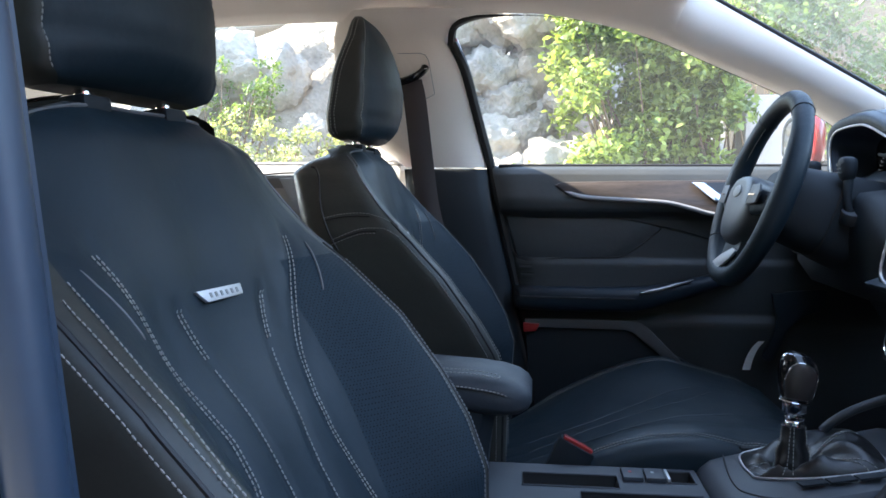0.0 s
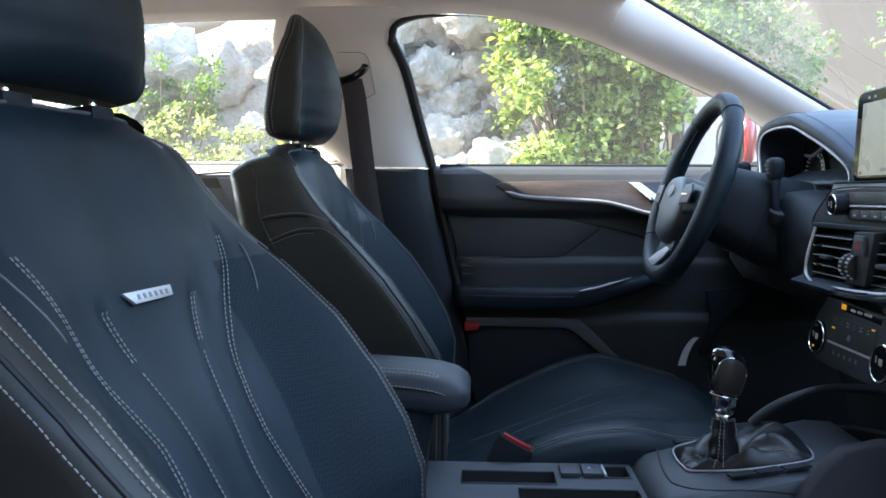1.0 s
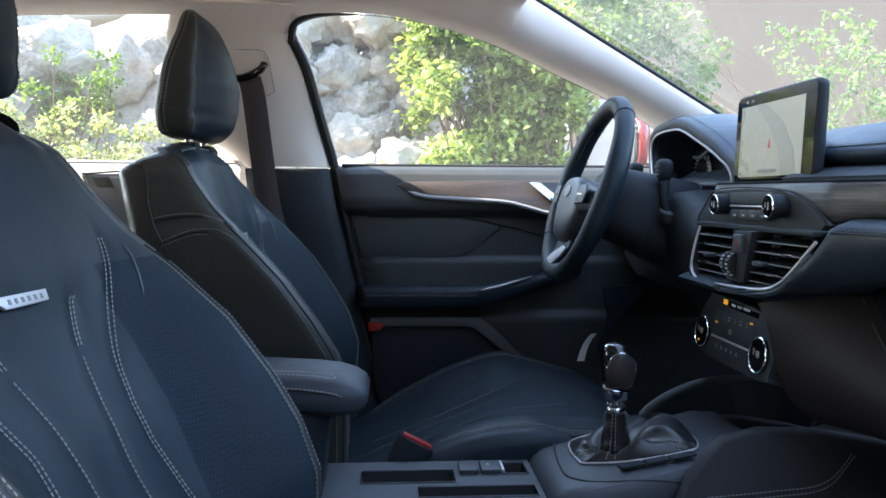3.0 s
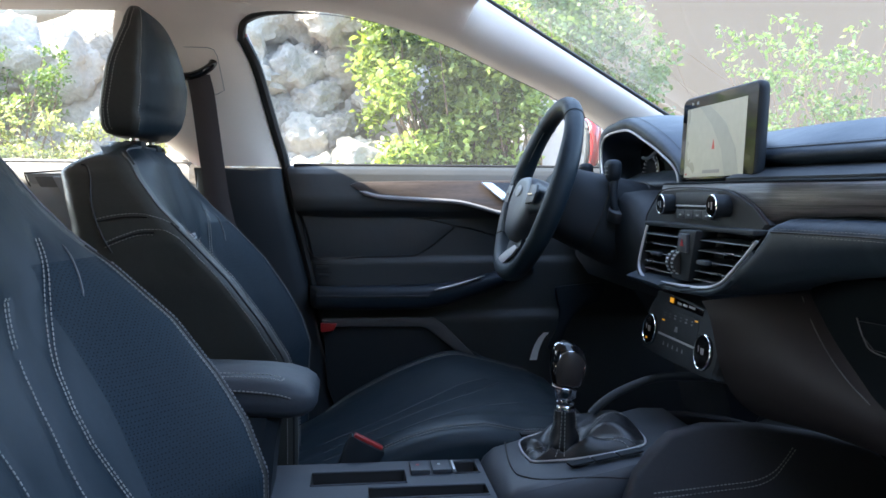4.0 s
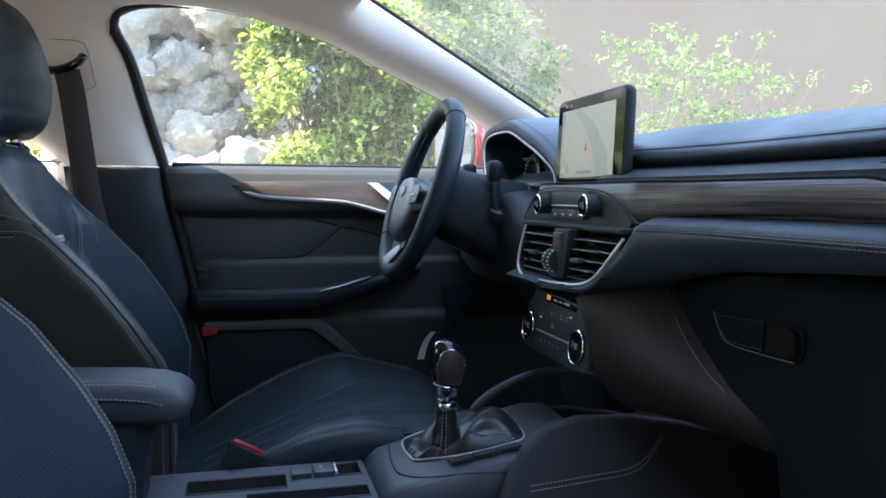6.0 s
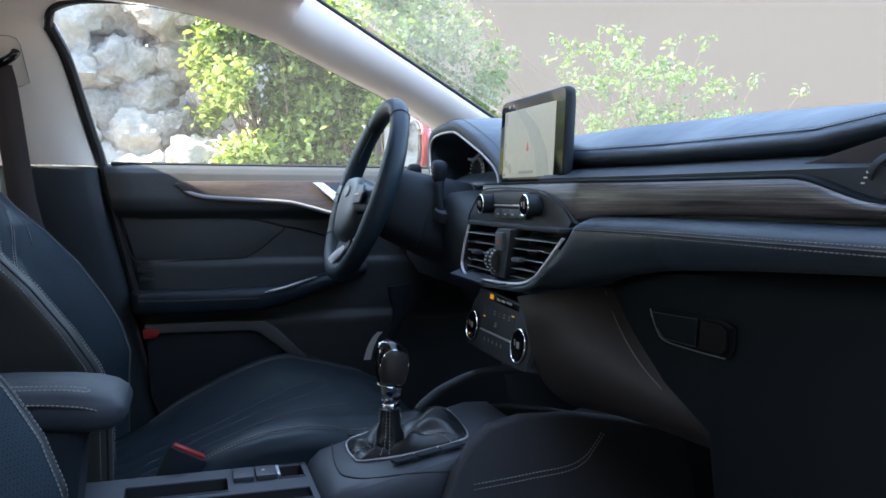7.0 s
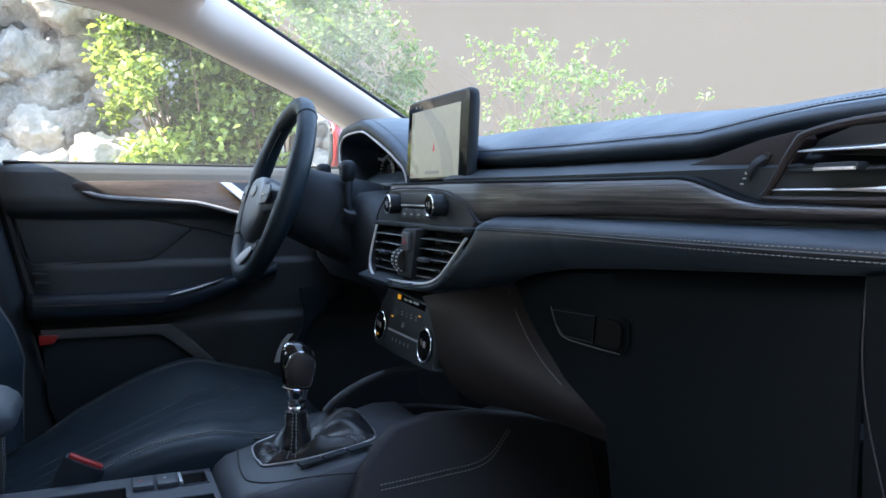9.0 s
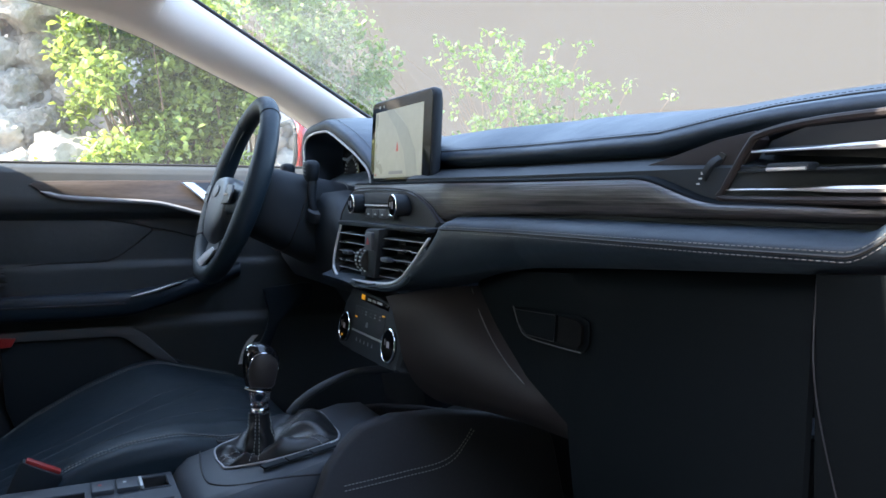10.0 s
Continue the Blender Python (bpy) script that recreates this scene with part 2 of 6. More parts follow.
def spline(pts, n=12):
    """Points along a Catmull-Rom curve."""
    p = [Vector(q) for q in pts]
    p = [2 * p[0] - p[1]] + p + [2 * p[-1] - p[-2]]
    out = []
    for i in range(1, len(p) - 2):
        for k in range(n):
            t = k / n
            out.append(0.5 * (2 * p[i] + (p[i + 1] - p[i - 1]) * t + (2 * p[i - 1] - 5 * p[i] + 4 * p[i + 1] - p[i + 2]) * t * t
                              + (3 * p[i] - 3 * p[i + 1] + p[i + 2] - p[i - 1]) * t ** 3))
    return out + [p[-2]]


def loft(rings, closed=True, caps=True, bm=None):
    bm = bm or bmesh.new()
    vs = [[bm.verts.new(p) for p in r] for r in rings]
    n = len(vs[0])
    for a, b in zip(vs, vs[1:]):
        for i in range(n if closed else n - 1):
            j = (i + 1) % n
            bm.faces.new((a[i], a[j], b[j], b[i]))
    if caps and closed:
        bm.faces.new(vs[0][::-1])
        bm.faces.new(vs[-1])
    return bm


def sheet(rows, thick=0.0, bm=None):
    """A surface through rows of points, with thickness on its far side."""
    own = bmesh.new()
    loft(rows, closed=False, caps=False, bm=own)
    if thick:
        nr, nc = len(rows), len(rows[0])
        own.verts.ensure_lookup_table()
        own.verts.index_update()
        own.normal_update()
        front = own.verts[:]
        back = [own.verts.new(v.co - v.normal * thick) for v in front]
        at = {v: w for v, w in zip(front, back)}
        for f in own.faces[:]:
            own.faces.new([at[v] for v in f.verts][::-1])
        rim = [(0, c) for c in range(nc)] + [(r, nc - 1) for r in range(1, nr)] + [(nr - 1, c) for c in range(nc - 2, -1, -1)] + [(r, 0) for r in range(nr - 2, 0, -1)]
        ids = [r * nc + c for r, c in rim]
        for a, b in zip(ids, ids[1:] + ids[:1]):
            own.faces.new((front[a], front[b], back[b], back[a]))
    return merge(own, bm)


def tube(path, r, n=8, closed=False, bm=None, flat=1.0, up=None):
    bm = bm or bmesh.new()
    p = [Vector(q) for q in path]
    rings = []
    ref = Vector(up) if up else Vector((0.13, 0.27, 0.95))
    m = len(p)
    for i in range(m):
        if closed:
            d = p[(i + 1) % m] - p[i - 1]
        else:
            d = p[min(i + 1, m - 1)] - p[max(i - 1, 0)]
        d.normalize()
        s = d.cross(ref)
        s.normalize()
        u = s.cross(d)
        rr = r[i] if isinstance(r, (list, tuple)) else r
        rings.append([p[i] + (s * math.cos(a) + u * math.sin(a) * flat) * rr for a in (2 * math.pi * k / n for k in range(n))])
    if closed:
        rings.append(rings[0])
        vs = [[bm.verts.new(q) for q in ring] for ring in rings[:-1]]
        for i in range(m):
            a, b = vs[i], vs[(i + 1) % m]
            for k in range(n):
                bm.faces.new((a[k], a[(k + 1) % n], b[(k + 1) % n], b[k]))
        return bm
    return loft(rings, bm=bm)


def prism(pts, d, bevel=0.0, seg=2, bm=None):
    """A flat outline pushed along d, with rounded edges."""
    b = bmesh.new()
    d = Vector(d)
    v1 = [b.verts.new(p) for p in pts]
    v2 = [b.verts.new(Vector(p) + d) for p in pts]
    n = len(pts)
    b.faces.new(v1)
    b.faces.new(v2[::-1])
    for i in range(n):
        b.faces.new((v1[i], v2[i], v2[(i + 1) % n], v1[(i + 1) % n]))
    bmesh.ops.recalc_face_normals(b, faces=b.faces)
    if bevel:
        bmesh.ops.bevel(b, geom=b.edges[:], offset=bevel, segments=seg, profile=0.6, affect="EDGES", clamp_overlap=True)
    return merge(b, bm)


def merge(b, bm):
    if bm is None:
        return b
    me = bpy.data.meshes.new("tmp")
    b.to_mesh(me)
    b.free()
    bm.from_mesh(me)
    bpy.data.meshes.remove(me)
    return bm


def rbox(c, s, bevel=0.004, m=None, seg=2, bm=None):
    b = bmesh.new()
    bmesh.ops.create_cube(b, size=1, matrix=Matrix.Translation(c) @ (m or Matrix.Identity(4)) @ Matrix.Diagonal((*s, 1)))
    if bevel:
        bmesh.ops.bevel(b, geom=b.edges[:], offset=bevel, segments=seg, profile=0.6, affect="EDGES", clamp_overlap=True)
    return merge(b, bm)


def disc(c, axis, r, depth, n=28, bevel=0.0, bm=None, r2=None):
    """A turned plug whose axis points along axis."""
    b = bmesh.new()
    q = Vector(axis).to_track_quat("Z", "Y").to_matrix().to_4x4()
    bmesh.ops.create_cone(b, cap_ends=True, segments=n, radius1=r, radius2=r if r2 is None else r2, depth=depth, matrix=Matrix.Translation(c) @ q)
    if bevel:
        es = [e for e in b.edges if len(e.link_faces) == 2 and any(len(f.verts) > 4 for f in e.link_faces)]
        bmesh.ops.bevel(b, geom=es, offset=bevel, segments=2, profile=0.6, affect="EDGES")
    return merge(b, bm)


def ring(c, axis, r, w, n=32, k=8, bm=None):
    q = Vector(axis).to_track_quat("Z", "Y").to_matrix()
    return tube([Vector(c) + q @ Vector((r * math.cos(a), r * math.sin(a), 0)) for a in (2 * math.pi * i / n for i in range(n))], w, k, True, bm, up=axis)


def stitches(path, bm=None, pitch=0.0050, length=0.0039, r=0.00065):
    """Single threads laid end to end along a seam."""
    bm = bm or bmesh.new()
    p = [Vector(q) for q in path]
    acc = [0.0]
    for a, b in zip(p, p[1:]):
        acc.append(acc[-1] + (b - a).length)

    def at(s):
        i = min(len(p) - 2, max(0, int(np.searchsorted(acc, s)) - 1))
        f = (s - acc[i]) / max(1e-9, acc[i + 1] - acc[i])
        return p[i].lerp(p[i + 1], f)
    s = 0.0
    while s + length < acc[-1]:
        a, b = at(s), at(s + length)
        d = (b - a).normalized()
        u = d.cross(Vector((0.31, 0.52, 0.8))).normalized() * r
        w = d.cross(u)
        rings = [[bm.verts.new(a.lerp(b, f) + v * g) for v in (u, w, -u, -w)] for f, g in ((0.0, .35), (.22, 1.0), (.78, 1.0), (1.0, .35))]
        for lo, hi in zip(rings, rings[1:]):
            for i in range(4):
                bm.faces.new((lo[i], lo[(i + 1) % 4], hi[(i + 1) % 4], hi[i]))
        s += pitch
    return bm


# ---- outside ----
def ground():
    bm = bmesh.new()
    for x0, x1, y0, y1 in ((-60, 60, -60, 60),):
        n = 24
        rows = [[(x0 + (x1 - x0) * i / n, y0 + (y1 - y0) * j / n, -0.004 * ((i * 7 + j * 5) % 3)) for i in range(n + 1)] for j in range(n + 1)]
        sheet(rows, bm=bm)
    m = mat("asphalt", (0.25, 0.238, 0.222), 0.9, vary=0.3, scale=1.5, fine=120, bump=0.6, spec=0.3, dist=0.004)
    solo("ground", bm, m, "pale dusty concrete road beside the rock face", "ground", kind="structure")


ROCK = mat("limestone", (0.36, 0.325, 0.285), 0.9, vary=0.34, scale=3.2, fine=26, bump=0.9, spec=0.25, dist=0.03)
ROCK2 = mat("dark_limestone", (0.28, 0.255, 0.225), 0.9, vary=0.45, scale=4, fine=30, bump=0.9, spec=0.25, dist=0.03)
LEAF = leaf_material("bright_leaf", (0.05, 0.09, 0.014), (0.37, 0.45, 0.16))
LEAFD = leaf_material("tree_leaf", (0.07, 0.12, 0.03), (0.19, 0.26, 0.11))
LEAFP = leaf_material("pale_leaf", (0.07, 0.10, 0.03), (0.46, 0.48, 0.27))
ROCK3 = mat("pale_limestone", (0.38, 0.345, 0.30), 0.9, vary=0.25, scale=3.2, fine=26, bump=0.8, spec=0.25, dist=0.02)
BARK = mat("bark", (0.16, 0.11, 0.075), 0.9, vary=0.3, scale=14, fine=60, bump=0.8, dist=0.01)


def boulder(c, s, seed, material):
    bm = bmesh.new()
    bmesh.ops.create_icosphere(bm, subdivisions=4, radius=1)
    off = Vector((seed * 3.7, seed * 1.3, seed * 7.1))
    for v in bm.verts:
        d = v.co.normalized()
        k = 0.62 + 0.34 * noise.noise(d * 1.3 + off) + 0.28 * abs(noise.noise(d * 2.7 + off)) + 0.18 * noise.noise(d * 6 + off) + 0.10 * noise.noise(d * 14 + off)
        v.co = Vector(c) + Vector((d.x * s[0], d.y * s[1], d.z * s[2])) * (k + 0.32)
    solo("boulder", bm, material, "weathered pale grey limestone boulder in the rock face", "rock", "boulders of the rock face", sharp=70)


def rock_face():
    rng = random.Random(5)
    bm = bmesh.new()
    rows = []
    for i in range(74):
        row = []
        for j in range(26):
            x, z = -13 + i * 0.2, -0.2 + j * 0.12
            h = z * 1.0
            y = 5.9 + 0.25 * h + 0.5 * noise.noise(Vector((x * 0.9, z * 1.1, 2))) + 0.22 * noise.noise(Vector((x * 3, z * 3, 5))) + 0.08 * noise.noise(Vector((x * 8, z * 8, 5)))
            row.append((x, y, z * (1.0 - 0.45 * smooth(-1.2, -6, x) * smooth(0.8, 3, z))))
        rows.append(row)
    sheet(rows, bm=bm)
    solo("rock_face", bm, ROCK, "pale limestone rock face beside the road", "rock", kind="structure", sharp=180)
    n = 0
    for x, z, w in ((-0.95, 2.2, .42), (-.5, 2.35, .34), (-.1, 2.35, .32), (.3, 2.4, .3), (-.8, 1.75, .36), (-.42, 1.85, .28), (-.55, 1.45, .26), (-.25, 1.62, .2), (-.05, 1.9, .24),
                    (-.3, 1.3, .24), (-.95, 1.25, .36), (-.05, 1.35, .2), (.15, 1.1, .26), (-.55, 1.02, .3), (.5, 1.05, .3), (-.2, .9, .3), (.2, 1.6, .16), (-1.35, 1.7, .4), (-1.4, 1.1, .4),
                    (-2.15, 1.05, .34), (-2.6, 1.05, .36), (-1.8, 1.0, .3), (-3.1, .95, .4), (-2.5, 1.95, .36), (-2.95, 2.05, .4), (-2.0, 1.35, .22), (-3.6, 1.5, .5), (-3.4, 2.1, .4), (-1.55, 2.3, .3)):
        n += 1
        y = 5.15 + 0.2 * rng.random() + (0.9 if x < -1.2 else 0) + (0.12 if z > 1.4 else -0.15)
        boulder((x, y, z), (w * rng.uniform(.9, 1.15), w * .8, w * rng.uniform(.8, 1.05)), n, ROCK2 if n in (7, 8, 12) else ROCK3 if z < 1.5 and x > -.7 else ROCK)


def leaf_cloud(clumps, count, size, seed):
    """Folded leaves set thickly about the ends of twigs."""
    rng = random.Random(seed)
    vs, fs = [], []
    total = sum(c[3] ** 2 for c in clumps)
    for cx, cy, cz, r in clumps:
        for _ in range(max(3, int(count * r * r / total))):
            d = Vector((rng.gauss(0, 1), rng.gauss(0, 1), rng.gauss(0, 1))).normalized() * r * rng.random() ** 0.45
            p = Vector((cx, cy, cz)) + Vector((d.x, d.y, d.z * 0.85))
            l = size * rng.uniform(0.6, 1.3)
            a = Euler((rng.gauss(0, 0.7), rng.gauss(0, 0.7), rng.uniform(0, 6.3))).to_matrix()
            b = len(vs)
            w = l * 0.28
            for q in ((0, 0, 0), (l * .35, w, l * .07), (l, 0, -l * .12), (l * .35, -w, l * .07), (l * .72, w * .7, 0), (l * .72, -w * .7, 0)):
                vs.append(tuple(p + a @ Vector(q)))
            fs += [(b, b + 1, b + 3), (b + 1, b + 4, b + 5, b + 3), (b + 4, b + 2, b + 5)]
    me = bpy.data.meshes.new("leaves")
    me.from_pydata(vs, [], fs)
    return me


def limb(bm, a, b, r0, r1, rng, bend=0.12):
    a, b = Vector(a), Vector(b)
    m = (a + b) / 2 + Vector((rng.uniform(-1, 1), rng.uniform(-1, 1), rng.uniform(-.5, 1))) * bend * (b - a).length
    tube(spline([a, m, b], 4), [r0 + (r1 - r0) * i / 8 for i in range(9)], 6, bm=bm)


def plant(name, base, clumps, count, size, seed, material, label, category, trunk=0.05):
    rng = random.Random(seed)
    root = thing(name, label, category, base)
    bm = bmesh.new()
    top = sum((Vector(c[:3]) for c in clumps), Vector()) / len(clumps)
    fork = Vector(base).lerp(top, 0.25 if name == "tree" else 0.55)
    limb(bm, base, fork, trunk, trunk * 0.6, rng, 0.05)
    for c in clumps:
        limb(bm, fork.lerp(Vector(base), rng.uniform(0, 0.5)), c[:3], trunk * (0.12 if name == "tree" else 0.28), 0.002, rng)
    part("trunk", bm, BARK, root)
    me = leaf_cloud(clumps, count, size, seed)
    me.materials.append(material)
    ob = new("crown", me)
    ob.parent = root
    ob.matrix_parent_inverse = Matrix.Translation(-Vector(base))
    tagged(ob, kind="stuff")
    return root


def clump_box(rng, n, x, y, z, r):
    return [(rng.uniform(*x), rng.uniform(*y), rng.uniform(*z), rng.uniform(*r)) for _ in range(n)]


def greenery():
    rng = random.Random(11)
    plant("shrub", (.85, 4.9, 0), clump_box(rng, 74, (.16, 1.16), (4.5, 5.3), (.7, 2.3), (.12, .26)), 17000, .062, 3, LEAF, "dense sunlit green shrub against the rock face", "shrub")
    plant("shrub", (1.5, 5.0, 0), clump_box(rng, 56, (.7, 1.31), (4.6, 5.3), (.6, 2.05), (.10, .21)), 11000, .062, 4, LEAF, "leafy green shrub with yellowish young leaves", "shrub")
    plant("shrub", (.35, 4.7, 0), clump_box(rng, 22, (-.2, .7), (4.4, 4.9), (.6, 1.15), (.08, .17)), 2200, .062, 5, LEAF, "low pale green shrub at the foot of the rocks", "shrub")
    plant("shrub", (-2.0, 5.5, 0), [(x, 5.45 + rng.uniform(-.25, .2), 1.30 + .10 * math.sin(4 * x) + rng.uniform(-.22, .22), rng.uniform(.05, .13)) for x in np.linspace(-3.0, -1.2, 54)], 3600, .042, 6, LEAFP, "straggling green shrub growing among the boulders", "shrub")
    plant("shrub", (-2.9, 6.0, 0), clump_box(rng, 16, (-3.0, -2.3), (5.7, 6.1), (1.55, 2.1), (.06, .14)), 1300, .042, 7, LEAFD, "dark green shrub on top of the boulders", "shrub")
    plant("tree", (2.6, 6.6, 0), [(x, 6.6 + rng.uniform(-.4, .5), 3.45 - (x - 1.55) * 1.15 + rng.uniform(-.55, .3), rng.uniform(.14, .34)) for x in np.linspace(1.6, 3.0, 60)], 6500, .065, 8, LEAFD, "young broadleaf tree with a loose grey-green crown", "tree", .03)
    plant("tree", (5.3, 7.0, 0), [(rng.gauss(5.1, .75), rng.uniform(6.6, 7.6), rng.uniform(1.4, 2.8) - abs(rng.gauss(0, .2)), rng.uniform(.06, .17)) for _ in range(150)], 3000, .066, 9, LEAFD, "light airy tree with thin sunlit foliage", "tree", .03)
    bm = rbox((1.72, 5.05, .81), (.55, .34, 1.62), .02)
    m = mat("plaster", (0.48, 0.43, 0.41), 0.9, vary=0.12, scale=5, fine=60, bump=0.4, dist=0.004)
    solo("gate_pillar", bm, m, "whitewashed masonry pillar behind the shrub", "pillar")


# ---- shell of the car ----
WIN = [(-.222, .640, 1.222), (-.218, .630, 1.25), (-.205, .624, 1.265), (-.162, .62, 1.276), (-.09, .619, 1.278), (-.011, .621, 1.273), (.102, .628, 1.254), (.219, .642, 1.216), (.342, .66, 1.164), (.45, .677, 1.119), (.531, .692, 1.076), (.60, .705, 1.035), (.66, .715, 1.0)]
SHIELD_EDGE = [(.255, .60, 1.312), (.280, .605, 1.298), (.388, .612, 1.237), (.511, .62, 1.168), (.678, .635, 1.075), (.80, .645, 1.006), (.86, .65, .97)]


def mirrored(p, s):
    return (p[0], p[1] * s, p[2])


def pillar_row(a, b, s, n=8):
    """Section of the windscreen pillar's trim: two soft facets that meet in a blunt ridge."""
    out = []
    for k in range(n + 1):
        f = k / n
        q = a.lerp(b, f)
        q.y -= s * .024 * (1 - (abs(f - .42) / (.42 if f < .42 else .58)) ** 1.7)
        out.append(q)
    return out


def headliner():
    """The roof lining with its turned-down edges over both door openings."""
    rows = []
    top = spline(WIN[3:8], 6)
    back = [Vector((x, .62, 1.270 - .02 * smooth(-.3, -1.2, x))) for x in np.linspace(-1.7, -.2, 16)]
    edge = back + [v for v in top if v.x > -.19]
    last = [pillar_row(Vector(mirrored(WIN[7], s)), Vector(mirrored(SHIELD_EDGE[0], s)), s, 5) for s in (1, -1)]
    for e in edge:
        x = e.x
        zr = 1.375 - .03 * smooth(-.1, .3, x) - .05 * smooth(-.6, -1.7, x)
        join = smooth(-.02, .219, x)
        row = []
        for s, end in zip((1, -1), last):
            side = [Vector((x, (e.y + .010) * s, e.z + .005)), Vector((x, e.y * s, e.z + .001)), Vector((x, (e.y - .02) * s, e.z + .02)), Vector((x, (e.y - .045) * s, e.z + .046)), Vector((x, (e.y - .09) * s, min(zr - .02, e.z + .075))), Vector((x, .42 * s, zr - .008)), Vector((x, .2 * s, zr))]
            goal = [end[0] + Vector((0, .012 * s, .004))] + end[:5] + [Vector((.30, .2 * s, 1.335))]
            side = [p.lerp(q, join) for p, q in zip(side, goal)]
            row += side if s == 1 else side[::-1]
        rows.append(row)
    bm = sheet(rows, 0.003)
    solo("headliner", bm, FABRIC, "pale grey woven roof lining", "roof lining", kind="structure", sharp=80)
    bm = bmesh.new()
    rows = [[(x, y * (1 + .072 * smooth(-.2, -.35, x)), 1.402 - .108 * (abs(y) / .64) ** 3 - .04 * smooth(-.1, .3, x) - .05 * smooth(-.6, -1.7, x) + .03) for y in np.linspace(-.672, .672, 17)] for x in np.linspace(-1.75, .25, 12)]
    sheet(rows, 0.004, bm=bm)
    solo("roof", bm, REDPAINT, "red painted steel roof", "car roof", kind="structure", sharp=80)


def pillar_front(s):
    """Light trim of a windscreen pillar, from the dash to the roof lining."""
    w = spline([mirrored(p, s) for p in WIN[7:]], 6)
    v = spline([mirrored(p, s) for p in SHIELD_EDGE], 6)
    n = 30
    rows = []
    for i in range(n + 1):
        a, b = w[round(i * (len(w) - 1) / n)], v[round(i * (len(v) - 1) / n)]
        row = [a + Vector((0, .014 * s, .004))] + pillar_row(a, b, s)
        row.append(b + Vector((.004, .012 * s, .012)))
        rows.append(row)
    bm = sheet(rows, 0.003)
    root = thing("pillar_trim", "light grey plastic trim of the windscreen pillar", "pillar trim", tuple(w[0]), kind="structure")
    part("cover", bm, TRIM, root, sharp=80)
    bm = tube([p + Vector((.006, .004 * s, .006)) for p in v], .0055, 6)
    part("rubber_seal", bm, RUBBER, root, "thin black windscreen seal")
    j = [p + Vector((.001, -s * .0004, 0)) for p in pillar_row(w[0], v[0], s)]
    part("joint", tube(j, .0011, 6), MIDGREY, root, "fine joint against the roof lining")


def pillar_middle(s, label, shift=0.0):
    """Trim between the doors: pale above the waist, charcoal below."""
    f = [(-.200, .624, 1.268), (-.219, .632, 1.248), (-.224, .642, 1.225), (-.2, .656, 1.174), (-.18, .683, 1.099), (-.165, .705, 1.04), (-.146, .726, .969)]
    # rear edge widened, out of view, to block sun from the rear window
    r = [(-.46, .624, 1.268), (-.465, .632, 1.25), (-.47, .64, 1.23), (-.47, .655, 1.174), (-.465, .683, 1.099), (-.425, .705, 1.045), (-.328, .726, .969)]
    f = [(p[0] + shift, p[1] * s, p[2]) for p in f]
    r = [(p[0] + shift, p[1] * s, p[2]) for p in r]
    head_f, head_r = (-.165 + shift, .612 * s, 1.283), (-.45 + shift, .612 * s, 1.285)
    root = thing("pillar_trim", label, "pillar trim", (-.23 + shift, .7 * s, .4), kind="structure")
    rows = []
    for a, b in zip(spline([head_f] + f, 4), spline([head_r] + r, 4)):
        row = [a + Vector((0, .03 * s, 0)), a + Vector((-.004, .004 * s, 0))]
        for k in range(9):
            g = k / 8
            q = a.lerp(b, .04 + .92 * g)
            q.y -= s * .028 * math.sin(math.pi * g) ** .5
            row.append(q)
        row += [b + Vector((.004, .004 * s, 0)), b + Vector((0, .03 * s, 0))]
        rows.append(row)
    part("upper_cover", sheet(rows, .004), TRIM, root, "pale grey upper cover", sharp=80)
    rows = []
    for z in np.linspace(.966, .36, 14):
        x0, x1 = -.146 + (.968 - z) * .237 + shift, -.33 + (.968 - z) * .1 + shift
        row = [(x0, (.76) * s, z), (x0 - .002, .722 * s, z)]
        row += [(x0 + (x1 - x0) * g, (.70 + .031 * smooth(.90, .966, z) - .028 * math.sin(math.pi * g) ** .5) * s, z) for g in np.linspace(.05, .95, 9)]
        row += [(x1 + .002, .72 * s, z), (x1, .76 * s, z)]
        rows.append(row)
    part("lower_cover", sheet(rows, .004), PLASTIC, root, "charcoal lower cover", sharp=80)
    seal = spline([(x + .009, y + .012 * s, z) for x, y, z in f[2:]] + [(-.146 + (.968 - z) * .237 + .007 + shift, .718 * s, z) for z in (.9, .8, .7, .6, .5, .4)], 4)
    part("door_seal", tube(seal, .0105, 8), RUBBER, root, "black rubber door seal")
    return root


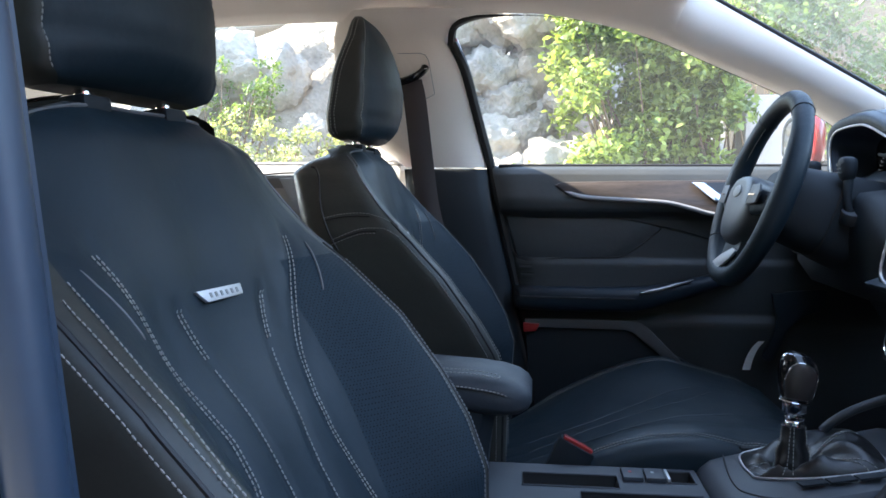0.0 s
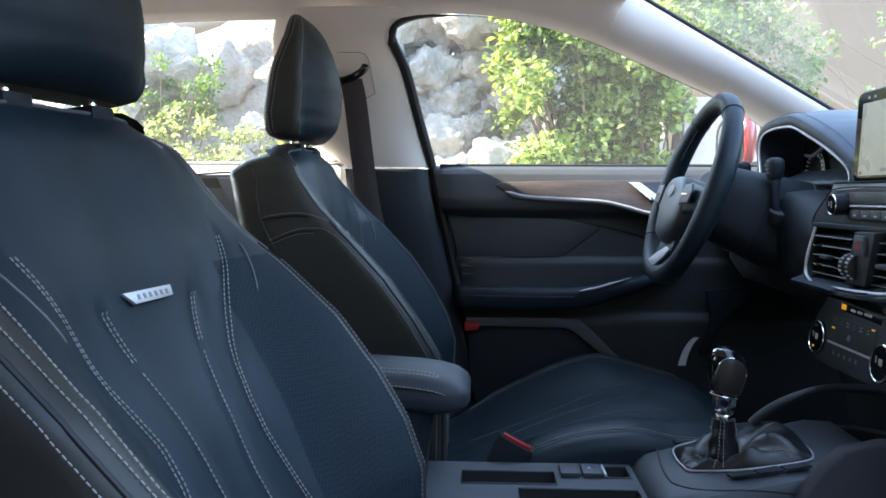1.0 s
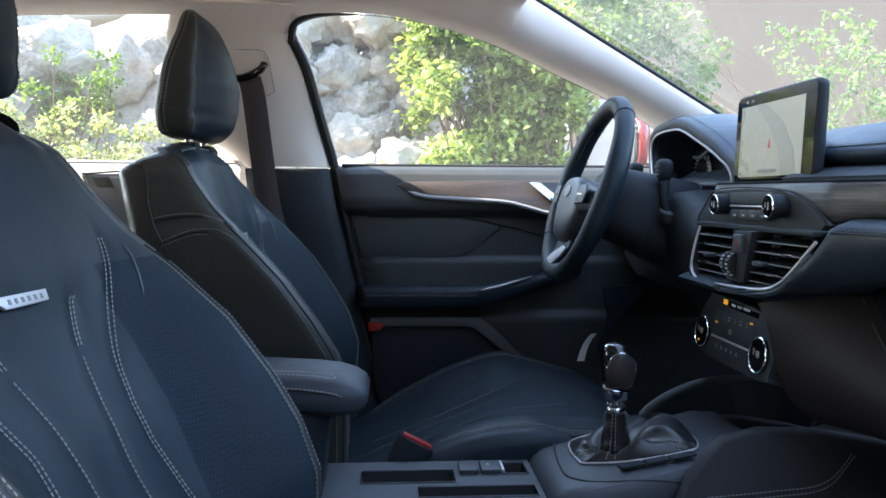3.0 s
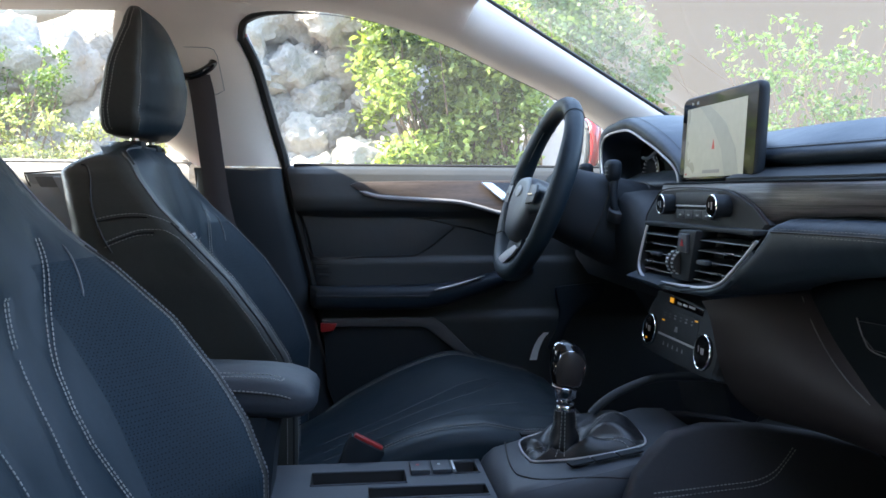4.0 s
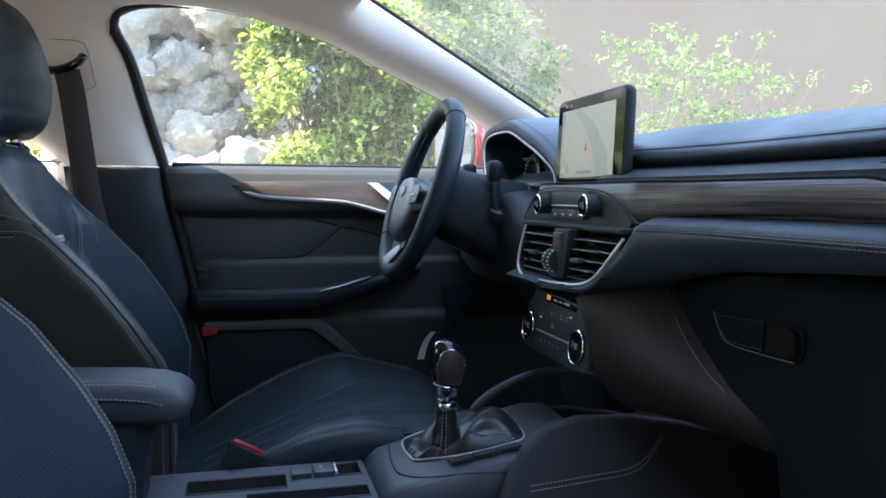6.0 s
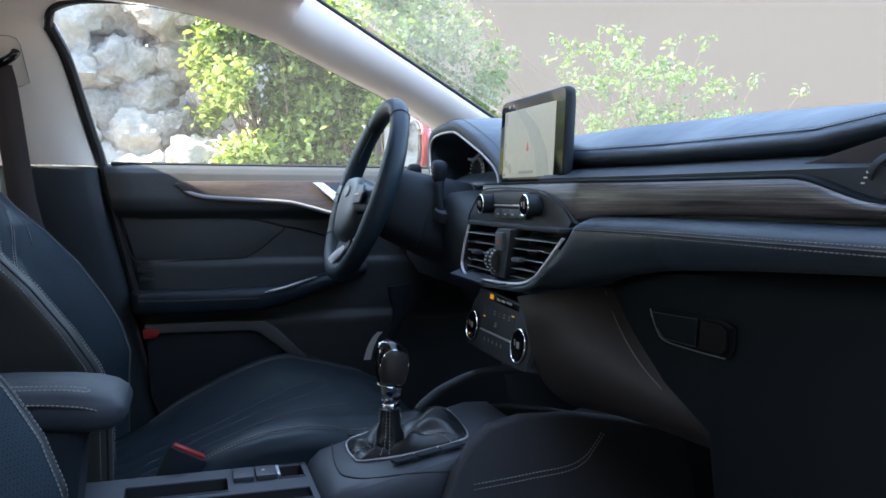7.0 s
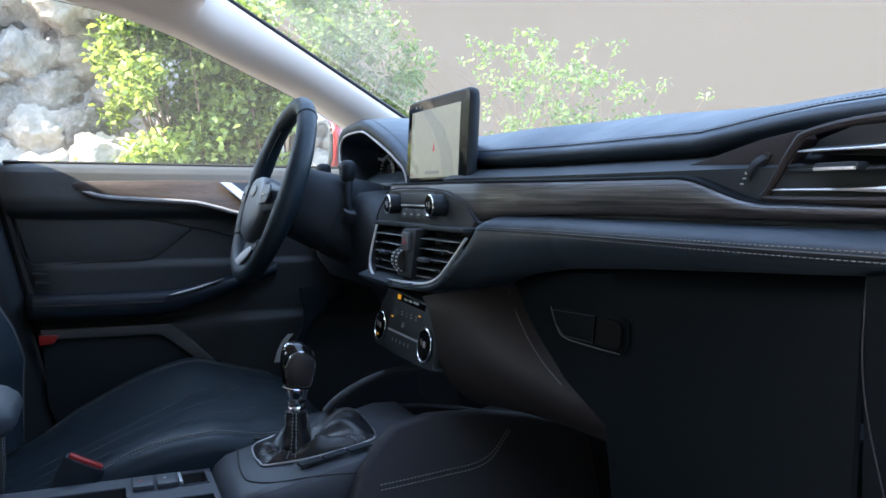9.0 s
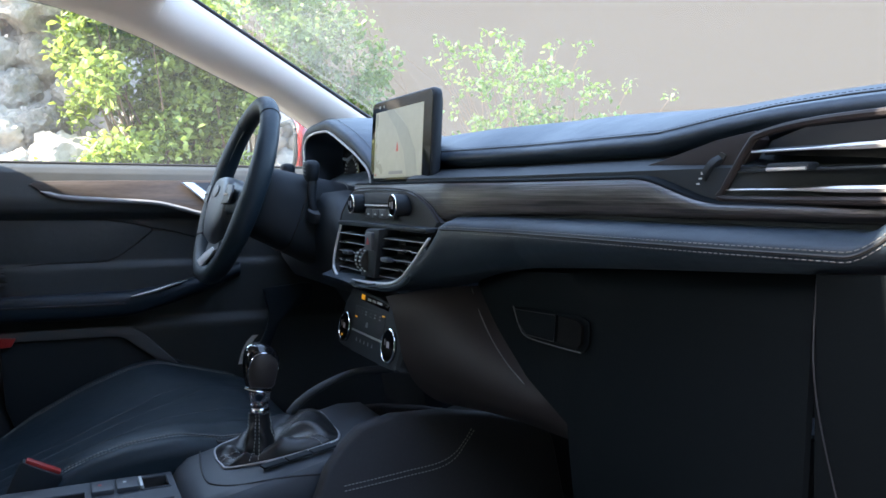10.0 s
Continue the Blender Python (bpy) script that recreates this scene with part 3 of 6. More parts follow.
def shell():
    root = thing("body_shell", "red painted hatchback body shell with charcoal inner faces", "body shell", (0, 0, .2), kind="structure")
    bm = rbox((-.2, 0, .27), (2.6, 1.5, .04), .01)
    part("floor_pan", bm, CARPET, root, "black carpeted floor")
    bm = bmesh.new()
    for s in (1, -1):
        rbox((-.25, .80 * s, .33), (2.6, .12, .16), .03, bm=bm)
    part("sill", bm, REDPAINT, root, "red door sills")
    bm = bmesh.new()
    rbox((-1.7, 0, .62), (.06, 1.5, .7), .02, bm=bm)
    part("tailgate", bm, HARD, root, "dark lower tailgate")
    bm = rbox((1.02, 0, .62), (.06, 1.48, .74), .02)
    part("bulkhead", bm, CARPET, root, "black bulkhead of the footwell")
    bm = bmesh.new()
    rbox((1.45, 0, .86), (.9, 1.5, .1), .04, bm=bm)
    part("bonnet", bm, REDPAINT, root, "red bonnet")
    for s in (1, -1):
        bm = rbox((.98, .72 * s, .62), (.62, .04, .72), .01)
        part("kick_panel", bm, PLASTIC, root)
    bm = rbox((-1.0, -.73, .67), (1.3, .06, .6), .02)
    part("rear_door_skin", bm, HARD, root)
    # outer frames of the glass, red where paint shows
    for s in (1, -1):
        e = [mirrored(p, s) for p in ((-.212, .66, 1.235), (-.188, .675, 1.174), (-.168, .702, 1.099), (-.153, .724, 1.04), (-.134, .745, .969))]
        if s == 1:
            part("door_frame", tube(spline(e, 4), .006, 6), REDPAINT, root, "red painted edge of the door frame")
        w = [mirrored((p[0] + .004, p[1] + .012, p[2] - .003), s) for p in WIN]
        ws = spline(w, 4)
        part("window_seal", tube(ws, [lerp([(0, .0085), (8, .0075), (14, .003), (17, .0008), (60, .0008)], k) for k in range(len(ws))], 6), RUBBER, root, "black glass seal")
    p0 = thing("red_pillar", "red painted door pillar with rubber seals beside the open doorway", "door pillar", (-.23, -.8, .4), kind="structure")
    bm = loft([[(-.246 + .11 * (.968 - z), -.79, z), (-.236 + .11 * (.968 - z), -.74, z), (-.272 + .11 * (.968 - z), -.70, z), (-.42, -.70, z), (-.42, -.80, z)] for z in (1.25, 1.1, .968, .85, .7, .5, .4)])
    part("post", bm, SKYRUBBER, p0, "inner post with the sky's blue reflection in its colour")
    part("outer_seal", tube([(-.228 + .11 * (.968 - z), -.775, z) for z in (1.25, 1.1, .968, .85, .7, .5, .4)], .011, 16), SKYRUBBER, p0, "rubber seal with the sky's blue reflection in its colour")


def glazing():
    bm = sheet([[(-.25 + (.9 * i / 12), .745 - .36 * (z - .97) + .012, z) for i in range(13)] for z in np.linspace(.94, 1.30, 6)])
    ob = solo("window_1", bm, GLASS, "clear glass of the driver's door window", "window", kind="structure")
    ob.visible_shadow = False
    bm = sheet([[(-1.25 + (.86 * i / 12), .745 - .36 * (z - .97) + .012, z) for i in range(13)] for z in np.linspace(.94, 1.30, 6)])
    ob = solo("window_2", bm, GLASS, "clear glass of the rear door window", "window", kind="structure")
    ob.visible_shadow = False
    v = spline(SHIELD_EDGE, 6)
    bm = sheet([[(p.x + .07 * (1 - (k / 8 - 1) ** 2) + .014, p.y * (1 - k / 8), p.z + .018) for k in range(17)] for p in v])
    ob = solo("windscreen", bm, SHIELD, "clear curved windscreen glass", "windscreen", kind="structure", sharp=180)
    ob.visible_shadow = False


def hedge():
    """A tall unseen hedge added across the road, behind the camera, to block light."""
    rows = [[(x, -6.2 + .05 * max(0, -x - 1) ** 2 + .5 * noise.noise(Vector((x * .8, z, 1))) + .25 * noise.noise(Vector((x * 2.6, z * 2.6, 4))), z) for z in np.linspace(-.1, 4.2 + 2.6 * smooth(1.5, -3.5, x), 26)] for x in np.linspace(-13, 12, 96)]
    m = mat("light_block_leaf", (0.035, 0.06, 0.02), 0.7, vary=0.6, scale=9, fine=40, bump=1.0, dist=0.05)
    solo("hedge", sheet(rows, .3), m, "unseen dark green hedge added to block light on the car", "hedge", kind="structure", sharp=180)


ground()
hedge()
rock_face()
greenery()
headliner()
pillar_front(1)
pillar_front(-1)
pillar_middle(1, "two-tone pillar trim, pale grey above charcoal")
shell()
glazing()


# ---- seats ----
SEAT_Y = 0.37
EDGE = [(.45, -.082), (.575, -.080), (.62, -.077), (.672, -.095), (.723, -.124), (.786, -.168), (.843, -.221), (.888, -.268), (.933, -.305), (.965, -.326), (.99, -.34)]
HALF = [(.45, .188), (.55, .198), (.62, .208), (.70, .225), (.78, .237), (.85, .235), (.90, .222), (.94, .198), (.965, .172), (.985, .125), (.992, .085)]


def back_centre(z):
    return -.262 - .36 * (z - .84) - .012 * math.exp(-((z - .80) / .06) ** 2) + .01 * smooth(.7, .55, z)


def seam_a(z):
    """Half distance between the long double seams of the backrest."""
    return lerp([(.45, .104), (.56, .096), (.62, .088), (.668, .080), (.695, .0747), (.7275, .0765), (.758, .088), (.795, .106), (.834, .122), (.885, .147)], z)


def seam_b(z):
    return lerp([(.45, .040), (.62, .032), (.673, .030), (.70, .0315), (.74, .037), (.768, .045), (.80, .056), (.833, .068)], z)


BOLSTER = 0.0      # how far the side bolsters of the seat being built stand out, against the driver's


def back_front(y, z):
    hw = lerp(HALF, z)
    d = lerp(EDGE, z) + BOLSTER * smooth(.97, .90, z) - back_centre(z)
    a = abs(y)
    x = back_centre(z) + d * smooth(.085, hw - .02, a) - .004 * smooth(0.06, 0, a)
    if z < .89:
        x -= .0035 * math.exp(-((a - seam_a(z)) / .006) ** 2)
    if z < .832:
        x -= .0028 * math.exp(-((a - seam_b(z)) / .006) ** 2)
    return x


def on_back(y, z, lift=.002):
    return (back_front(y, z) + lift, SEAT_Y + y, z)


def backrest_rings():
    rings = []
    for z in list(np.linspace(.47, .93, 52)) + list(np.linspace(.938, .992, 12)):
        hw = lerp(HALF, z)
        th = .120 - .08 * smooth(.94, .995, z)
        r = min(.026, hw * .3)
        pull = .02 * smooth(.955, .992, z)
        pts = []
        for y in np.linspace(-(hw - r), hw - r, 91):
            pts.append((back_front(y, z) - pull, SEAT_Y + y, z))
        xe = pts[-1][0]
        xb = back_centre(z) - th
        for k in range(1, 7):
            a = math.pi / 2 * k / 6
            pts.append((xe - r * (1 - math.cos(a)), SEAT_Y + hw - r + r * math.sin(a), z))
        for k in range(1, 9):
            pts.append((xe - r + (xb + r - xe + r) * k / 8, SEAT_Y + hw, z))
        for k in range(1, 6):
            a = math.pi / 2 * k / 5
            pts.append((xb + r - r * math.sin(a), SEAT_Y + hw - r + r * math.cos(a), z))
        for y in np.linspace(hw - r, -(hw - r), 9)[1:]:
            pts.append((xb, SEAT_Y + y, z))
        for k in range(1, 6):
            a = math.pi / 2 * k / 5
            pts.append((xb + r - r * math.sin(math.pi / 2 - a), SEAT_Y - hw + r - r * math.sin(a), z))
        for k in range(1, 9):
            pts.append((xb + r + (xe - r - xb - r) * k / 8, SEAT_Y - hw, z))
        for k in range(1, 6):
            a = math.pi / 2 * k / 6
            pts.append((xe - r * (1 - math.sin(a)), SEAT_Y - hw + r - r * math.cos(a), z))
        rings.append(pts)
    return rings


def ring_part(rings, cols, wrap=False, cap=False):
    bm = bmesh.new()
    vs = [[bm.verts.new(r[c]) for c in cols] for r in rings]
    n = len(cols)
    for a, b in zip(vs, vs[1:]):
        for i in range(n if wrap else n - 1):
            bm.faces.new((a[i], a[(i + 1) % n], b[(i + 1) % n], b[i]))
    if cap:
        bm.faces.new(vs[-1])
    return bm


def corner(z, s, deg, lift=.001):
    """A point on the rounded front edge of the backrest, turned by deg from its front to its side."""
    hw = lerp(HALF, z)
    r = min(.026, hw * .3)
    if deg < 0:      # on the face, before the rounding begins
        return on_back(s * (hw - r + r * radians(deg)), z, lift)
    a = radians(deg)
    x = back_front(hw - r, z) - .02 * smooth(.955, .992, z)
    return (x - r + (r + lift) * math.cos(a), SEAT_Y + s * (hw - r + (r + lift) * math.sin(a)), z)


def headrest_rings():
    """Level slices of the head restraint: bowed front, flat sides, rounded back; and where front and back begin."""
    hw = [(1.0, .098), (1.004, .110), (1.012, .119), (1.04, .125), (1.12, .125), (1.165, .117), (1.19, .106), (1.205, .092), (1.213, .074)]
    xf = [(1.0, -.328), (1.004, -.310), (1.012, -.296), (1.025, -.286), (1.05, -.278), (1.09, -.275), (1.13, -.283), (1.16, -.297), (1.19, -.316), (1.205, -.327), (1.213, -.338)]
    xb = [(1.0, -.366), (1.005, -.376), (1.015, -.381), (1.045, -.382), (1.105, -.372), (1.14, -.363), (1.17, -.357), (1.2, -.355), (1.213, -.353)]
    bow = [(1.0, .008), (1.012, .026), (1.04, .040), (1.10, .040), (1.15, .026), (1.18, .014), (1.213, .003)]
    rings = []
    for z in [1.0, 1.002, 1.005, 1.009, 1.014] + list(np.linspace(1.02, 1.19, 30)) + [1.196, 1.201, 1.206, 1.210, 1.213]:
        w, f, b, d = lerp(hw, z), lerp(xf, z), lerp(xb, z), lerp(bow, z)
        r = min(.014, (f - d - b) * .4)
        side = [(f - d * abs(v) ** 2.2, (w - r) * v) for v in np.linspace(0, 1, 15)]
        e = side[-1][0]
        side += [(e - r * (1 - math.cos(a)), w - r + r * math.sin(a)) for a in (radians(15 * k) for k in range(1, 7))]
        side += [(e - r + (b + r - e + r) * k / 4, w) for k in range(1, 5)]
        side += [(b + r - r * math.sin(a), w - r + r * math.cos(a)) for a in (radians(18 * k) for k in range(1, 6))]
        side += [(b, (w - r) * v) for v in (.66, .33)]
        pts = side + [(b, 0)] + [(x, -y) for x, y in side[:0:-1]]
        rings.append([(x + .010 * smooth(1.12, 1.21, z), SEAT_Y + y, 1.0 + (z - 1.0) * .962) for x, y in pts])
    return rings


CUSHION_SEAMS = [[(-.05, -.035), (-.024, -.024), (.065, .0), (.168, .053), (.25, .095)], [(-.05, -.086), (.062, -.039), (.21, .007), (.28, .072)], [(-.05, -.13), (.012, -.113), (.104, -.084), (.177, -.075), (.285, -.073)]]


def cushion_z(x, y):
    """Height of the seat cushion's top."""
    base = lerp([(-.14, .455), (-.05, .482), (.05, .512), (.13, .535), (.2, .552), (.28, .557), (.35, .550), (.40, .530), (.43, .49)], x)
    far = lerp([(-.14, -.03), (-.05, -.012), (0, .006), (.09, .026), (.164, .034), (.223, .032), (.276, .014), (.34, .002), (.43, 0)], x)
    near = lerp([(-.14, .0), (-.02, .006), (.032, .018), (.056, .024), (.09, .027), (.13, .026), (.17, .020), (.21, .012), (.265, -.003), (.30, -.003), (.43, 0)], x)
    z = base + far * smooth(.03, .24, y) + near * smooth(.09, .215, -y) + .006 * math.exp(-((y + .17) / .03) ** 2) * smooth(0, .1, x)
    for line in CUSHION_SEAMS:
        z -= .0009 * math.exp(-((y - lerp(line, x)) / .005) ** 2)
    z -= .004 * math.exp(-((abs(y) - .222) / .006) ** 2)
    return z


def cushion_rings():
    rings = []
    for x in list(np.linspace(-.14, .375, 46)) + [.388, .400, .410, .418, .425, .430]:
        hw = lerp([(-.14, .235), (0, .258), (.2, .266), (.35, .260), (.40, .245), (.43, .22)], x)
        r = .022
        zb = lerp([(-.14, .36), (.34, .37), (.40, .40), (.43, .44)], x)
        pts = [(x, SEAT_Y + y, cushion_z(x, y)) for y in np.linspace(-(hw - r), hw - r, 71)]
        ze, zn = pts[-1][2], pts[0][2]
        for k in range(1, 6):
            a = math.pi / 2 * k / 5
            pts.append((x, SEAT_Y + hw - r + r * math.sin(a), ze - r * (1 - math.cos(a))))
        for k in range(1, 7):
            pts.append((x, SEAT_Y + hw, ze - r + (zb - ze + r) * k / 6))
        for k in range(0, 7):
            pts.append((x, SEAT_Y - hw, zb + (zn - r - zb) * k / 6))
        for k in range(1, 5):
            a = math.pi / 2 * k / 5
            pts.append((x, SEAT_Y - hw + r - r * math.cos(a), zn - r * (1 - math.sin(a))))
        rings.append(pts)
    return rings


def seat(label):
    root = thing("front_seat", label, "seat", (0, SEAT_Y, .29), "front seats")
    rings = backrest_rings()
    n = len(rings[0])
    mid = [i for i in range(91) if abs(rings[0][i][1] - SEAT_Y) < .15]
    back = part("backrest", ring_part(rings, list(range(89, n)) + [0, 1, 2], cap=False), FLANK, root, "smooth black leather side and back cover", sharp=60)
    part("backrest_panel", ring_part(rings, range(20, 71)), LEATHER, root, "black leather centre panel", sharp=60)
    part("bolster", ring_part(rings, range(2, 21)), LEATHER, root, "smooth leather door-side bolster" if BOLSTER else "smooth leather bolster", sharp=60)
    part("bolster", ring_part(rings[:44], range(70, 90)), PERF, root, "finely perforated side bolster", sharp=60)
    part("shoulder", ring_part(rings[43:], range(70, 90)), LEATHER, root, "smooth leather shoulder", sharp=60)
    bm = bmesh.new()
    bm.faces.new([bm.verts.new(p) for p in rings[-1]])
    part("top_cap", bm, LEATHER, root)
    def thread(name, *paths, parent=root, label="pale contrast stitching", material=THREAD):
        for p in paths:
            part(name, stitches(p), material, parent, label)
    for s in (1, -1):
        for o in (-.0026, .0026):
            thread("stitching", [on_back(s * (seam_a(z) + o), z) for z in np.linspace(.882, .48, 80)], [on_back(s * (seam_b(z) + o), z) for z in np.linspace(.833, .785, 24)])
        thread("stitching", [on_back(s * seam_b(z), z) for z in np.linspace(.78, .48, 80)])
        if s == -1:
            thread("stitching", [on_back(-lerp([(.55, .172), (.65, .190), (.743, .205), (.80, .206), (.87, .196)], z), z) for z in np.linspace(.868, .52, 70)])
        # the front edge: pale piping over the shoulder, then two rows of thread with a groove between
        part("piping", tube([corner(z, s, 28, .0002) for z in np.linspace(.972, .862, 30)], .0017, 6), PIPING, root, "grey piping along the edge")
        groove, inner, outer = (40, 12, 66) if s == -1 else (4, -12, 20)
        part("edge_groove", tube([corner(z, s, groove, .0) for z in np.linspace(.87, .50, 60)], .0020 if s == -1 else .0015, 6), RUBBER, root, "dark groove of the edge seam")
        thread("edge_stitching", [corner(z, s, inner) for z in np.linspace(.858, .50, 70)], [corner(z, s, outer) for z in np.linspace(.850, .50, 70)], material=THREAD if s == -1 else PALEGREY)
        part("crease", tube([on_back(s * lerp([(.822, .149), (.84, .157), (.862, .168), (.874, .172)], z), z, .0004) for z in np.linspace(.874, .822, 14)], [.0004] + [.0011] * 12 + [.0004], 6), PIPING, root, "pale tucked crease")
    tp = []
    for a in np.linspace(-1, 1, 50):
        z = .955 + .032 * (1 - abs(a) ** 3.2)
        y = a * .165
        tp.append((back_front(y, z) - .02 * smooth(.955, .992, z) + .0006, SEAT_Y + y, z))
    part("piping", tube(tp, .0018, 6), PIPING, root, "grey piping along the top")
    # stitched yoke on each flank of the backrest
    for s in (1, -1):
        def flank(pts, dz=0, dx=0):
            return [(p.x + dx, SEAT_Y + s * (lerp(HALF, p.z + dz) + .0014), p.z + dz) for p in spline([(x, 0, z) for x, z in pts], 10)]
        upper = [(-.356, .875), (-.335, .880), (-.308, .883), (-.285, .882)]
        lower = [(-.341, .843), (-.318, .853), (-.296, .860), (-.275, .861)]
        fore_u = [corner(z, s, d) for z, d in ((.881, 86), (.876, 60), (.866, 30))]
        fore_l = [corner(z, s, d) for z, d in ((.860, 86), (.855, 74), (.848, 66))]
        thread("flank_stitching", flank(upper) + spline([flank(upper)[-1]] + fore_u, 6)[1:], flank(lower) + spline([flank(lower)[-1]] + fore_l, 6)[1:], flank(lower, -.0075, -.001))
        part("flank_seam", tube(flank([(-.386, .953), (-.378, .950), (-.370, .936), (-.366, .915), (-.361, .893), (-.353, .868), (-.342, .845), (-.332, .828)]), .0016, 6), RUBBER, root, "dark airbag seam")
        part("flank_seam", tube(flank(upper, -.004), .0012, 5), RUBBER, root)
        part("flank_seam", tube(flank(lower, -.004), .0014, 5), RUBBER, root)
    bx, bz = back_front(.03, .838) + .0015, .838
    tilt = Matrix.Translation((bx, SEAT_Y - .004, bz)) @ pose(0, 0, 0, 0, -20, 0)
    bm = prism([(0, y, z) for y, z in ((.036, .0052), (.034, -.0052), (-.024, -.0060), (-.036, .0052))], (.0035, 0, 0), .001)
    bmesh.ops.transform(bm, matrix=tilt, verts=bm.verts)
    badge = part("badge", bm, SATIN, root, "small brushed metal badge")
    bm = bmesh.new()
    for k in range(6):
        rbox((.0037, -.017 + k * .0085, -.0004), (.0006, .0034, .0045), 0, bm=bm)
    bmesh.ops.transform(bm, matrix=tilt, verts=bm.verts)
    part("engraved_bars", bm, PALEGREY, badge, "engraved bars in place of lettering")
    hr = headrest_rings()
    nh = len(hr[0])
    front = list(range(nh - 16, nh)) + list(range(0, 17))
    head = part("headrest", ring_part(hr, list(range(16, nh - 15))), FLANK, root, "padded black leather headrest with smooth sides", sharp=60)
    part("headrest_front", ring_part(hr, front), LEATHER, head, "bowed black leather front", sharp=60)
    for k in (0, -1):
        bm = bmesh.new()
        bm.faces.new([bm.verts.new(p) for p in hr[k]])
        part("headrest_end", bm, FLANK, head)

    def along(col, dy, dx=0.0):
        return [(r[col][0] + dx, r[col][1] + dy, r[col][2]) for r in hr[3:-2]]
    for s in (1, -1):
        for col, dx in ((16, .0), (25, .0), (25, .0065)):
            thread("headrest_stitching", along(col if s == 1 else nh - col, s * .0005, dx), parent=head)
        part("headrest_groove", tube(along(25 if s == 1 else nh - 25, s * .0001, .0032), .0010, 5), RUBBER, head)
        part("headrest_post", disc((-.345, SEAT_Y + s * .055, .995), (0, 0, 1), .007, .05, 14), CHROME, root, "steel headrest post")
        part("post_guide", rbox((-.345, SEAT_Y + s * .055, .988), (.03, .034, .014), .004), PLASTIC, root, "black plastic post guide")
    # cushion
    cr = cushion_rings()
    m = len(cr[0])
    bm = ring_part(cr, list(range(0, m)), wrap=True)
    bm.faces.new([bm.verts.new(p) for p in cr[-1]])
    part("cushion", bm, LEATHER, root, "black leather cushion with raised side bolsters", sharp=60)
    for s in (1, -1):
        for o in (-.005, .005):
            thread("cushion_stitching", [(x, SEAT_Y + s * (.222 + o), cushion_z(x, s * (.222 + o)) + .001) for x in np.linspace(-.05, .37, 60)])
    for line in CUSHION_SEAMS:
        thread("cushion_stitching", [(x, SEAT_Y + lerp(line, x), cushion_z(x, lerp(line, x)) + .0004) for x in np.linspace(-.045, line[-1][0], 60)], label="dim stitching of the flutes", material=MIDGREY)
    bm = rbox((.08, SEAT_Y, .32), (.44, .42, .09), .02)
    part("seat_frame", bm, PLASTIC, root, "black seat frame and runners")
    return root


driver = seat("black leather driver's seat with pale contrast stitching")
BOLSTER = -.012
passenger = seat("black leather passenger seat with pale contrast stitching and a metal badge")
level = Matrix.Translation((-.286, -.3593, .3043)) @ pose(0, 0, 0, 0, 0, -9) @ Matrix.Translation((.26, 0, .33))
passenger.matrix_basis = level @ pose(0, 0, 0, 0, -5.74, 0) @ Matrix.Translation((0, 0, -.33))
for ob in passenger.children_recursive:
    if not ob.name.startswith(("cushion", "seat_frame")):      # this backrest is set a little higher at the shoulders
        for v in ob.data.vertices:
            v.co.z += .018 * smooth(.87, .975, v.co.z)
to_seat = Matrix.Translation((0, -SEAT_Y, -.29))
for ob in passenger.children:
    if ob.name.startswith(("cushion", "seat_frame")):      # the back alone is tilted forward
        ob.matrix_basis = to_seat.inverted() @ passenger.matrix_basis.inverted() @ level @ Matrix.Translation((0, 0, -.355)) @ to_seat @ ob.matrix_basis


